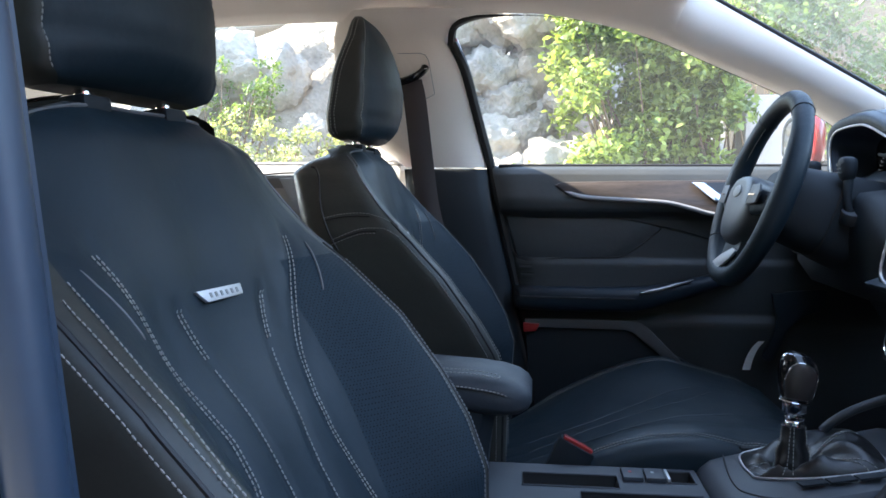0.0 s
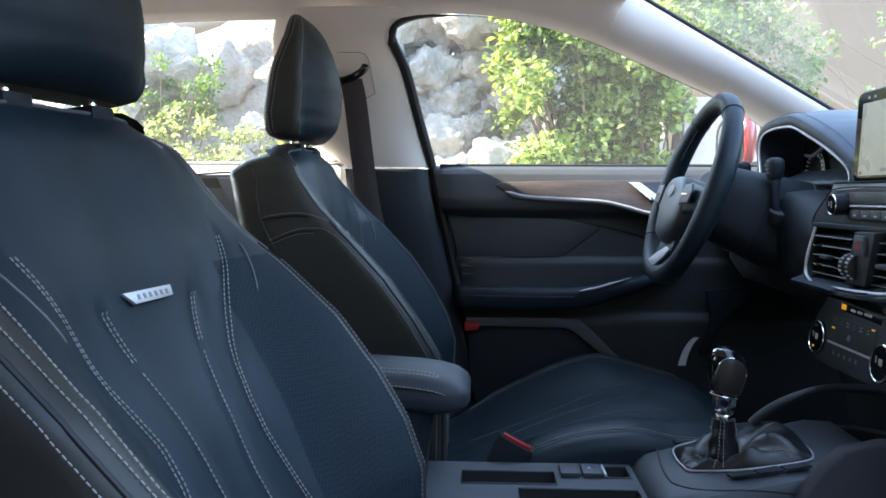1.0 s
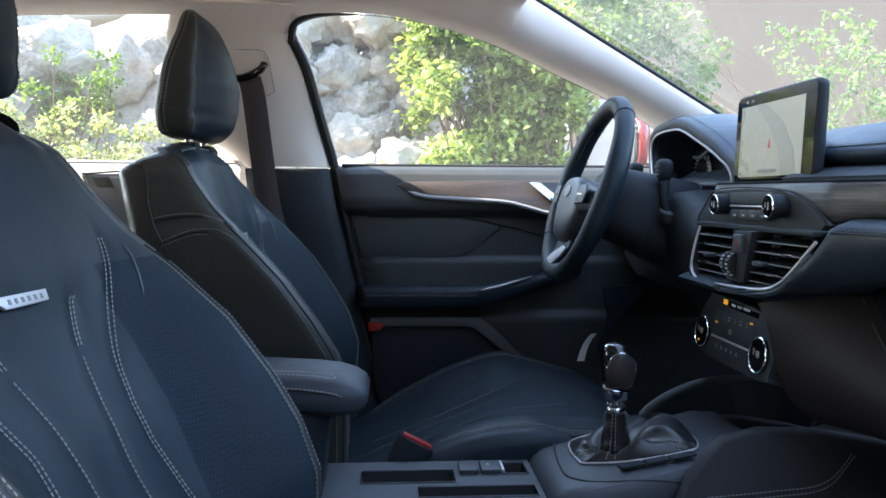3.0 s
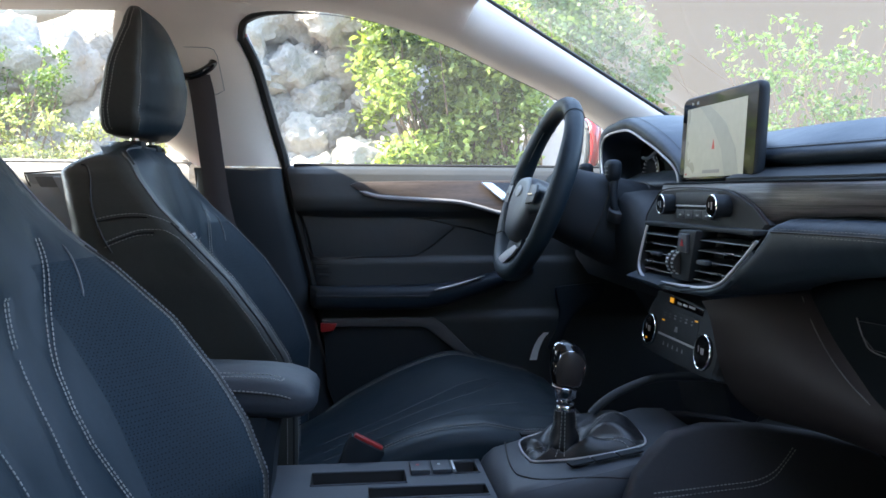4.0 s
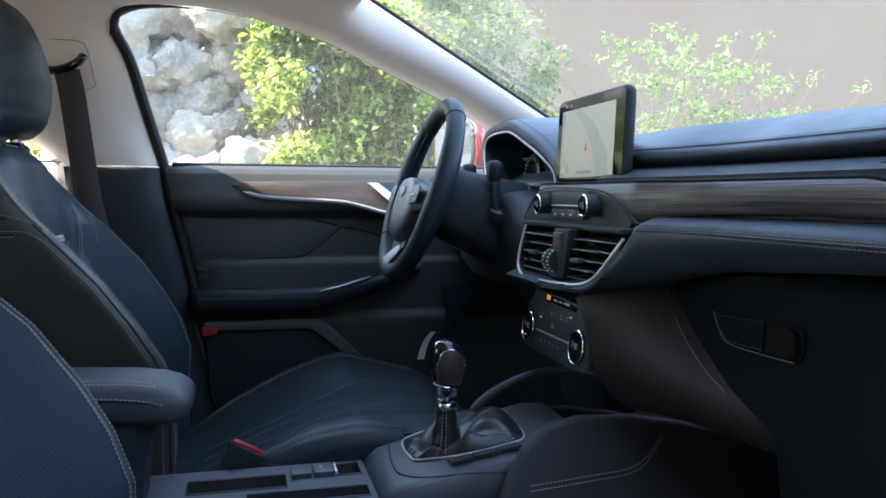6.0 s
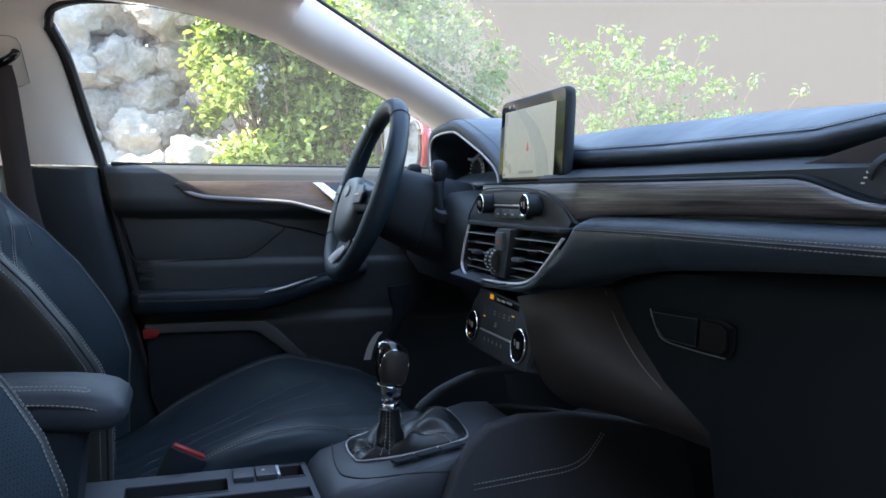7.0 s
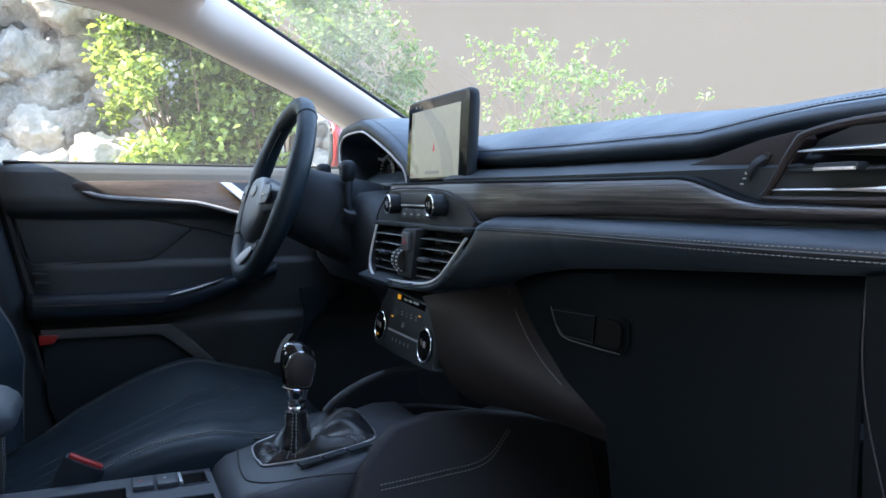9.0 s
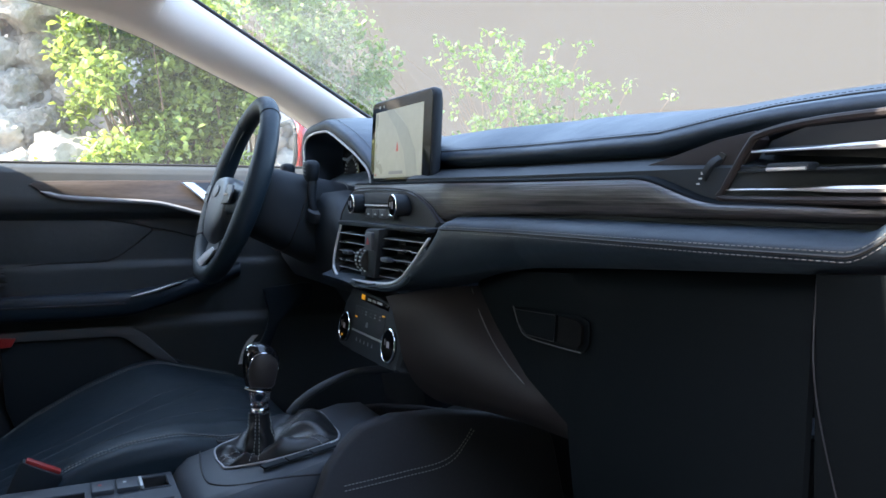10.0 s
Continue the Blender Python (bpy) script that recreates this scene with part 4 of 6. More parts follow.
# ---- seat belts ----
def belts():
    root = thing("seat_belt", "dark brown woven seat belt hanging from the pillar", "seat belt", (-.29, .665, 1.17))
    c = spline([(-.297, .610, 1.145), (-.287, .606, 1.10), (-.272, .604, .98), (-.259, .600, .89), (-.235, .59, .80), (-.20, .585, .68), (-.17, .59, .5)], 8)
    rows = [[p + Vector((o, -.004 * (1 - (o / .024) ** 2), 0)) for o in np.linspace(-.023, .023, 5)] for p in c]
    part("webbing", sheet(rows, .0014), WEB, root, "dark woven webbing")
    def onpillar(x, z, off):
        return (x, lerp([(.97, .70), (1.04, .679), (1.099, .657), (1.174, .629), (1.225, .615), (1.25, .606)], z) + off, z)
    pl = [onpillar(x, z, -.001) for x, z in ((-.335, 1.112), (-.268, 1.112), (-.252, 1.120), (-.262, 1.185), (-.268, 1.196), (-.28, 1.200), (-.34, 1.200), (-.35, 1.19), (-.345, 1.12))]
    part("height_plate", prism(pl, (0, .02, 0), .004), TRIM, root, "pale grey height adjuster plate")
    part("plate_gap", tube([Vector(p) + Vector((0, .0005, 0)) for p in pl], .0007, 6, True), PALEGREY, root, "fine gap round the plate")
    b = spline([(-.335, .612, 1.141), (-.312, .606, 1.141), (-.290, .603, 1.148), (-.272, .604, 1.160), (-.266, .610, 1.172)], 6)
    part("belt_guide", tube(b, [.004] + [.0095] * (len(b) - 2) + [.005], 10, flat=.8), GLOSS, root, "black belt guide")
    for x, y, z, s, name in ((-.003, .125, .50, 1, "driver"), (-.06, -.115, .49, -1, "passenger")):
        root = thing("belt_buckle", "black seat belt buckle with a red release button", "belt buckle", (x, y, z - .08), "belt buckles")
        mt = pose(x, y, z, 0, 28, 0)
        bm = loft([[tuple(mt @ Vector((a * w, b * .014, h))) for a, b in ((-1, -.6), (-.6, -1), (.6, -1), (1, -.6), (1, .6), (.6, 1), (-.6, 1), (-1, .6))] for h, w in ((-.06, .014), (-.02, .022), (.03, .027), (.052, .028), (.056, .026))])
        part("housing", bm, PLASTIC, root, "black moulded housing")
        bm = rbox((0, 0, .0575), (.046, .014, .006), .002)
        bmesh.ops.transform(bm, matrix=mt, verts=bm.verts)
        part("release_button", bm, RED, root, "red release button")


belts()


# ---- driver's door and rear door ----
SKIN = [(.38, .70), (.45, .69), (.64, .688), (.66, .70), (.73, .70), (.765, .698), (.775, .706), (.862, .706), (.870, .698), (.88, .680), (.90, .676), (.94, .694), (.952, .700), (.962, .709), (.969, .720), (.973, .735), (.971, .75)]


def door_y(z):
    return lerp(SKIN, z)


def front_door():
    root = thing("door_1", "closed driver's door lined in charcoal with a wood inlay", "door", (.2, .72, .38), kind="structure")
    rib = spline([(x, .678, z) for x, z in ((.449, .709), (.503, .715), (.556, .716), (.55, .68), (.514, .662), (.485, .635), (.468, .598), (.454, .569), (.433, .576), (.451, .615), (.46, .653), (.454, .679), (.449, .709))], 4)[:-1]
    part("kick_trim", prism(rib, (0, .012, 0), .003), SOFT, root, "curved rib ahead of the door pocket")
    rows = []
    zs = list(np.linspace(.38, .63, 8)) + list(np.linspace(.64, .95, 60)) + list(np.linspace(.952, .973, 12)) + [.971]
    ys = [door_y(z) for z in zs[:-1]] + [.75]
    for f in np.linspace(0, 1, 40):
        rows.append([(-.146 + (.968 - z) * .237 + .012 + f * (.80 - (-.134 + (.968 - z) * .237)), y + .018 * math.exp(-f / .02), z) for z, y in zip(zs, ys)])
    part("lining", sheet(rows, .004), DOOR, root, "charcoal moulded door lining", sharp=60)

    def flat(pts, y, d, bevel, material, name, label, p=root):
        return part(name, prism([(x, y, z) for x, z in pts], (0, d, 0), bevel), material, p, label)
    def slope(pts, off, d, bevel, material, name, label):
        return part(name, prism([(x, .6680 + .45 * (z - .90) + off, z) for x, z in pts], (0, d, 0), bevel), material, root, label)
    slope([(.0, .931), (.014, .9375), (.15, .9405), (.30, .942), (.42, .943), (.42, .872), (.325, .876), (.27, .889), (.225, .8985), (.06, .909), (.02, .918)], 0, .012, .003, WOODD, "wood_inlay", "dark grained wood inlay")
    st = spline([(.02, .674, .9175), (.06, .669, .9065), (.14, .667, .901), (.225, .665, .896), (.275, .661, .885), (.325, .657, .872), (.42, .652, .861)], 8)
    part("bright_strip", tube(st, [.0012, .002, .003] + [.0050] * (len(st) - 4) + [.005], 8, flat=1.0), STRIP, root, "satin silver strip below the inlay")
    slope([(.30, .938), (.40, .939), (.40, .900), (.355, .898)], -.001, .008, .002, GLOSS, "handle_recess", "dark handle recess")
    slope([(.276, .9385), (.304, .9385), (.348, .903), (.338, .896), (.322, .899)], -.014, .010, .004, CHROME, "door_handle", "polished inner door handle")
    pad = [(-.101, .865), (-.009, .867), (.086, .867), (.165, .858), (.212, .848), (.224, .843), (.222, .836), (.21, .826), (.188, .808), (.165, .791), (.145, .781), (.121, .778), (.025, .776), (-.077, .776)]
    flat(pad, .7015, .01, .0035, DOOR, "padded_insert", "padded door insert")
    outline = spline([(x, .7005, z) for x, z in pad + pad[:1]], 4)[:-1]
    part("insert_groove", tube(outline, .0016, 6, True), RUBBER, root, "dark groove round the insert")
    lines = ([(.222, .845), (.26, .838), (.31, .824), (.36, .806)], [(-.073, .761), (.025, .761), (.13, .762), (.183, .773), (.219, .791), (.273, .809), (.31, .818)], [(-.069, .743), (.086, .745), (.246, .752), (.291, .757), (.34, .764)])
    for a in lines:
        p = [Vector((v.x, (.6995 if a is lines[0] else door_y(v.z) - .0004), v.z)) for v in spline([(x, 0, z) for x, z in a], 8)]
        part("insert_line", tube(p, .0015, 6), RUBBER, root, "fine moulded groove")
        if a is not lines[0]:
            part("rib", tube([Vector((q.x, door_y(q.z - .0055) + .0022, q.z - .0055)) for q in p], .0042, 8), DOOR, root, "moulded rib below the groove")
    # armrest with pull handle
    rings = []
    for x, yin, zt, zb in ((-.086, .692, .714, .668), (-.07, .64, .717, .668), (0, .628, .718, .667), (.1, .625, .719, .667), (.165, .628, .720, .668), (.20, .632, .722, .674), (.245, .642, .728, .686), (.29, .652, .738, .698), (.34, .662, .749, .714), (.40, .68, .768, .736)):
        pts = [(x, .702, zt - .004), (x, yin + .03, zt + .001), (x, yin + .012, zt), (x, yin + .003, zt - .006), (x, yin, zt - .014), (x, yin + .002, zb + .012), (x, yin + .01, zb + .004), (x, yin + .03, zb), (x, .702, zb)]
        rings.append(pts)
    part("armrest", loft(rings), SOFT, root, "padded armrest rising into a pull handle", sharp=60)
    st = bmesh.new()
    stitches([(x, lerp([(-.07, .6405), (0, .6278), (.1, .6248), (.17, .6275)], x), .7005) for x in np.linspace(-.07, .165, 60)], st)
    part("armrest_seam", tube([(x, lerp([(-.07, .641), (0, .6285), (.1, .6255), (.17, .6282)], x), .6975) for x in np.linspace(-.07, .165, 30)], .0012, 6), RUBBER, root)
    part("armrest_stitching", st, PADTHREAD, root, "pale stitching on the armrest")
    p = spline([(.175, .629, .711), (.215, .637, .7185), (.25, .645, .728), (.285, .652, .738)], 6)
    part("pull_accent", tube(p, [.002, .004, .006, .007, .007, .007, .007, .007, .007, .007, .007, .007, .006, .005, .004, .004, .003, .003, .002][:len(p)], 8, flat=.5), SATIN, root, "silver accent on the pull handle")
    # pocket
    flat([(-.060, .649), (.10, .650), (.177, .648), (.20, .632), (.275, .556), (.30, .528), (.262, .536), (.222, .578), (.165, .624), (.150, .629), (-.055, .631)], .660, .014, .004, MIDGREY, "pocket_rim", "grey rim of the door pocket")
    flat([(-.058, .64), (.16, .64), (.2, .612), (.26, .572), (.36, .52), (.36, .42), (-.02, .42), (-.05, .5)], .672, .02, .004, PLASTIC, "door_pocket", "black door pocket")
    flat([(-.062, .641), (-.028, .639), (-.036, .624), (-.062, .622)], .650, .012, .002, RED, "reflector", "red door reflector")
    lip = [(x, .722, .9735) for x in np.linspace(-.12, .66, 20)]
    part("glass_wiper", tube(lip, .004, 6), RUBBER, root, "black wiper strip along the glass")


def rear_door():
    root = thing("door_2", "closed rear door with pale grey lining", "door", (-.75, .72, .38), kind="structure")
    rows = []
    zs = list(np.linspace(.38, .95, 20)) + list(np.linspace(.955, .975, 8))
    for f in np.linspace(0, 1, 20):
        rows.append([(-1.4 + f * (1.4 - .335 + (.968 - z) * .1), door_y(min(z - .002, .973)) + .0, z) for z in zs])
    part("lining", sheet(rows, .004), LIGHTGREY, root, "pale grey door lining", sharp=60)
    part("glass_wiper", tube([(x, .722, .976) for x in np.linspace(-1.4, -.34, 20)], .005, 6), SATIN, root, "pale strip along the glass")
    bez = [(-.655, .951), (-.545, .953), (-.545, .895), (-.575, .884), (-.60, .889), (-.64, .92)]
    part("handle_bezel", prism([(x, .684, z) for x, z in bez], (0, .01, 0), .004), LIGHTGREY, root, "light grey handle bezel")
    part("handle_recess", prism([(x, .681, z) for x, z in ((-.635, .944), (-.60, .945), (-.575, .90), (-.60, .90), (-.625, .925))], (0, .006, 0), .002), PALEGREY, root, "grey finger recess")
    part("bezel_gap", tube(spline([(x, .683, z) for x, z in bez + bez[:1]], 4)[:-1], .0018, 6, True), RUBBER, root, "dark gap round the bezel")
    part("door_handle", prism([(x, .672, z) for x, z in ((-.598, .944), (-.558, .945), (-.556, .898), (-.575, .896))], (0, .01, 0), .004), LIGHTGREY, root, "light satin rear door handle")
    part("arm_pad", rbox((-.75, .66, .75), (.5, .06, .05), .015), SOFT, root, "padded armrest")


def door_mirror():
    root = thing("door_mirror", "red door mirror seen through the side glass", "door mirror", (.60, .92, .97))
    rings = []
    for k, (x, sc) in enumerate(((.572, .96), (.578, 1), (.588, 1), (.604, .86), (.615, .5), (.619, .2))):
        rings.append([(x, .945 + .105 * sc * math.copysign(abs(math.cos(a)) ** .6, math.cos(a)), 1.035 + .068 * sc * math.copysign(abs(math.sin(a)) ** .6, math.sin(a))) for a in np.linspace(0, 2 * math.pi, 28, endpoint=False)])
    part("cap", loft(rings), REDPAINT, root, "red painted mirror cap", sharp=60)
    pts = [(.570, .945 + .094 * math.copysign(abs(math.cos(a)) ** .6, math.cos(a)), 1.035 + .058 * math.copysign(abs(math.sin(a)) ** .6, math.sin(a))) for a in np.linspace(0, 2 * math.pi, 28, endpoint=False)]
    part("pane_frame", tube([(x + .002, y, z) for x, y, z in pts], .008, 8, True), PLASTIC, root, "black frame round the mirror")
    part("mirror_pane", prism(pts, (-.003, 0, 0)), MIRROR, root, "silvered mirror pane")
    part("foot", rbox((.62, .80, .975), (.05, .14, .03), .01), PLASTIC, root, "black mirror foot")
    part("sail_panel", prism([(.60, .72, .965), (.60, .706, 1.035), (.67, .72, .99), (.72, .72, .965)], (0, .02, 0)), PLASTIC, root, "black triangular corner panel")


def open_door():
    """The passenger's door, swung wide open ahead of the doorway."""
    root = thing("door_3", "passenger's door standing wide open, charcoal lining", "door", (.72, -.80, .3), kind="structure")
    turn = Matrix.Translation((.72, -.80, 0)) @ pose(0, 0, 0, 0, 0, -28)
    def put(bm):
        bmesh.ops.transform(bm, matrix=turn, verts=bm.verts)
        return bm
    part("lining", put(rbox((0, -.50, .66), (.08, .96, .62), .03)), SOFT, root, "charcoal door lining")
    part("outer_skin", put(rbox((.06, -.50, .64), (.05, 1.0, .70), .02)), REDPAINT, root, "red outer skin")
    part("window_frame", put(tube([(.02, -.05, .95), (.02, -.35, 1.18), (.02, -.65, 1.29), (.02, -.98, 1.27), (.02, -.97, .95)], .025, 8)), REDPAINT, root, "red window frame")


front_door()
rear_door()
open_door()
door_mirror()


# ---- steering ----
def steering_wheel():
    c = Vector((.328, .37, .919))
    q = pose(0, 0, 0, 0, 19, 0).to_3x3()      # wheel plane leans back from the driver
    R = .158

    def P(a, r, o=0.0):
        """A point of the wheel: angle from the top, radius, offset toward the driver."""
        return c + q @ Vector((-o, r * math.sin(a), r * math.cos(a)))
    root = thing("steering_wheel", "black leather steering wheel with silver lower spoke", "steering wheel", tuple(c))
    n = 72
    rad = []
    path = []
    for i in range(n):
        a = 2 * math.pi * i / n
        squash = 1 - .04 * smooth(2.5, 3.14, abs(((a + math.pi) % (2 * math.pi)) - math.pi))
        path.append(P(a, R * squash))
        rad.append(.0165 + .002 * math.exp(-((abs(math.sin(a)) - .98) / .12) ** 2))
    part("rim", tube(path, rad, 14, True, up=tuple(q @ Vector((-1, 0, 0)))), LEATHER, root, "leather wrapped rim", sharp=80)
    for a in (.62, -.62, 2.2, -2.2):
        part("rim_seam", ring(P(a, R * (1 if abs(a) < 1 else .992)), (q @ Vector((0, math.cos(a), -math.sin(a)))), .0168, .0009, 20, 5), RUBBER, root, "seam across the rim")
    for s in (1, -1):
        part("rim_stitching", stitches([P(s * a, R - .0168, .003) for a in np.linspace(.62, 2.2, 60)]), THREAD, root, "stitched inner edge of the rim")
    rings = []
    for o, sc in ((-.03, .9), (-.01, 1.0), (.012, .98), (.022, .9), (.027, .7), (.028, .4)):
        pts = []
        for k in range(32):
            a = 2 * math.pi * k / 32
            s, co = math.sin(a), math.cos(a)
            y = .082 * math.copysign(abs(s) ** .7, s) * (1 - .22 * max(0, -co))
            z = -.034 + (.054 if co > 0 else .066) * math.copysign(abs(co) ** .75, co)
            pts.append(c + q @ Vector((-o, y * sc, z * sc)))
        rings.append(pts)
    hub = part("airbag_cover", loft(rings), HARD, root, "black airbag cover", sharp=60)
    part("emblem", prism([c + q @ Vector((-.0285, .021 * math.cos(a), -.010 + .0105 * math.sin(a))) for a in np.linspace(0, 2 * math.pi, 24, endpoint=False)], q @ Vector((-.002, 0, 0)), .0008), PALEGREY, hub, "plain oval emblem")
    for s in (1, -1):
        rr = []
        for y, w, o in ((.06, .030, .012), (.09, .026, .012), (.125, .022, .006), (.155, .024, .0)):
            rr.append([c + q @ Vector((-o - .010 * co, s * y, -.018 + w * si)) for co, si in ((math.cos(a), math.sin(a)) for a in np.linspace(0, 2 * math.pi, 14, endpoint=False))])
        sp = part("spoke", loft(rr), SOFT, root, sharp=60)
        bm = prism([c + q @ Vector((-.024 + .03 * (y - .075), s * y, -.016 + z)) for y, z in ((.072, -.016), (.118, -.013), (.122, .006), (.112, .018), (.075, .018))], q @ Vector((-.004, 0, 0)), .0015)
        part("switch_pad", bm, PANEL, sp, "charcoal switch pad")
        bm = prism([c + q @ Vector((-.029 + .03 * (y - .075), s * y, -.016 + z)) for y, z in ((.080, -.0015), (.112, -.0008), (.112, .0012), (.080, .0012))], q @ Vector((-.0015, 0, 0)))
        part("bright_bar", bm, CHROME, sp, "bright bar across the switches")
    bm = prism([c + q @ Vector((.006, y, z)) for y, z in ((.046, -.08), (.052, -.152), (-.052, -.152), (-.046, -.08))], q @ Vector((-.012, 0, 0)), .004)
    low = part("lower_spoke", bm, SOFT, root, "black lower spoke")
    bm = prism([c + q @ Vector((-.008, y, z)) for y, z in ((.064, -.147), (.066, -.138), (.020, -.119), (-.037, -.103), (-.060, -.107), (-.040, -.122), (.014, -.145))], q @ Vector((-.005, 0, 0)), .002)
    part("spoke_trim", bm, SATIN, low, "satin silver trim of the lower spoke")
    # column, shroud and stalks
    col = thing("steering_column", "black steering column shroud with stalk switches", "steering column", (.45, .37, .88))
    rings = []
    d = q @ Vector((1, 0, 0))
    for t, w, h in ((.022, .058, .046), (.04, .074, .062), (.10, .078, .07), (.17, .085, .08), (.26, .09, .085)):
        cc = c + d * t + Vector((0, 0, -.004))
        rings.append([cc + q @ Vector((0, w * math.copysign(abs(math.sin(a)) ** .6, math.sin(a)), h * math.copysign(abs(math.cos(a)) ** .6, math.cos(a)))) for a in np.linspace(0, 2 * math.pi, 30, endpoint=False)])
    part("shroud", loft(rings), PLASTIC, col, sharp=60)
    for s in (1, -1):
        b, t = Vector((.445, .37 + s * .088, .885)), Vector((.446, .37 + s * .079, .950))
        p = spline([b + Vector((.02, -s * .02, -.004)), b, b.lerp(t, .45) + Vector((-.004, s * .003, 0)), t], 4)
        part("stalk", tube(p, [.009] * 5 + [.0065] * 4 + [.0075] * 4, 12), PLASTIC, col, "black stalk switch")
        part("stalk_socket", disc(b + Vector((.004, 0, -.006)), (0, s * .5, 1), .017, .02, 20, .003), PANEL, col, "round socket of the stalk")
        tip = [[t + Vector((-.003, 0, 0)) + Vector((w * .8 * math.cos(a), w * math.copysign(abs(math.sin(a)) ** .8, math.sin(a)), h)) for a in np.linspace(0, 2 * math.pi, 20, endpoint=False)] for h, w in ((-.016, .008), (-.010, .0140), (.002, .0165), (.012, .0170), (.018, .0155), (.0215, .010), (.0225, .004))]
        part("stalk_tip", loft(tip), PLASTIC, col, "rounded stalk tip", sharp=50)
        for k in range(3):
            part("tip_rib", rbox(t + Vector((-.0150, 0, -.003 + .0065 * k)), (.003, .016, .0022), .0006), HARD, col)
        part("stalk_mark", rbox(t + Vector((-.0165, -s * .004, .0100)), (.002, .007, .004), 0), MIDGREY, col, "pale printed mark")
    # joint ring round the shroud and the lower cover seam
    for t, w, h in ((.103, .0795, .0715), (.172, .0862, .0812)):
        cc = c + d * t + Vector((0, 0, -.004))
        part("shroud_joint", tube([cc + q @ Vector((0, w * math.copysign(abs(math.sin(a)) ** .6, math.sin(a)), h * math.copysign(abs(math.cos(a)) ** .6, math.cos(a)))) for a in np.linspace(0, 2 * math.pi, 40, endpoint=False)], .0014, 6, True), RUBBER, col, "dark joint round the shroud")
    for z, y in ((.012, .082), (-.028, .081)):
        part("wheel_button", rbox(c + q @ Vector((.012, -y - .012, z)), (.012, .006, .010), .002, pose(0, 0, 0, 0, 19, 0)), MIDGREY, root, "small grey button behind the spoke")


steering_wheel()


# ---- dashboard ----
def face_x(y):
    """How far forward the passenger's side of the dash stands, in plan."""
    return lerp([(-.75, .540), (-.69, .525), (-.6, .512), (-.5, .505), (-.35, .500), (-.25, .495), (-.15, .475), (-.08, .462), (.2, .46)], y)


def brow_rise(y):
    return lerp([(-.74, .017), (-.65, .0155), (-.59, .0125), (-.54, .0080), (-.50, .0035), (-.465, 0), (0, 0)], y)


def pad_top(y):
    """Upper edge of the lower pad, which runs down along the frame of the centre vents."""
    return lerp([(-.222, .8865), (-.213, .872), (-.196, .850), (-.172, .825), (-.150, .808), (-.10, .800), (.2, .800)], y) + .035 * smooth(-.695, -.755, y)


def pad_out(y):
    return lerp([(-.75, .020), (-.33, .020), (-.27, .032), (-.22, .045), (-.17, .052), (-.10, .046), (.2, .045)], y)


def bottom_z(y):
    return lerp([(-.75, .868), (-.69, .864), (-.55, .856), (-.44, .849), (-.33, .840), (-.27, .832), (-.22, .822), (-.17, .808), (-.12, .797), (-.05, .788), (.05, .782), (.12, .782), (.2, .79)], y)


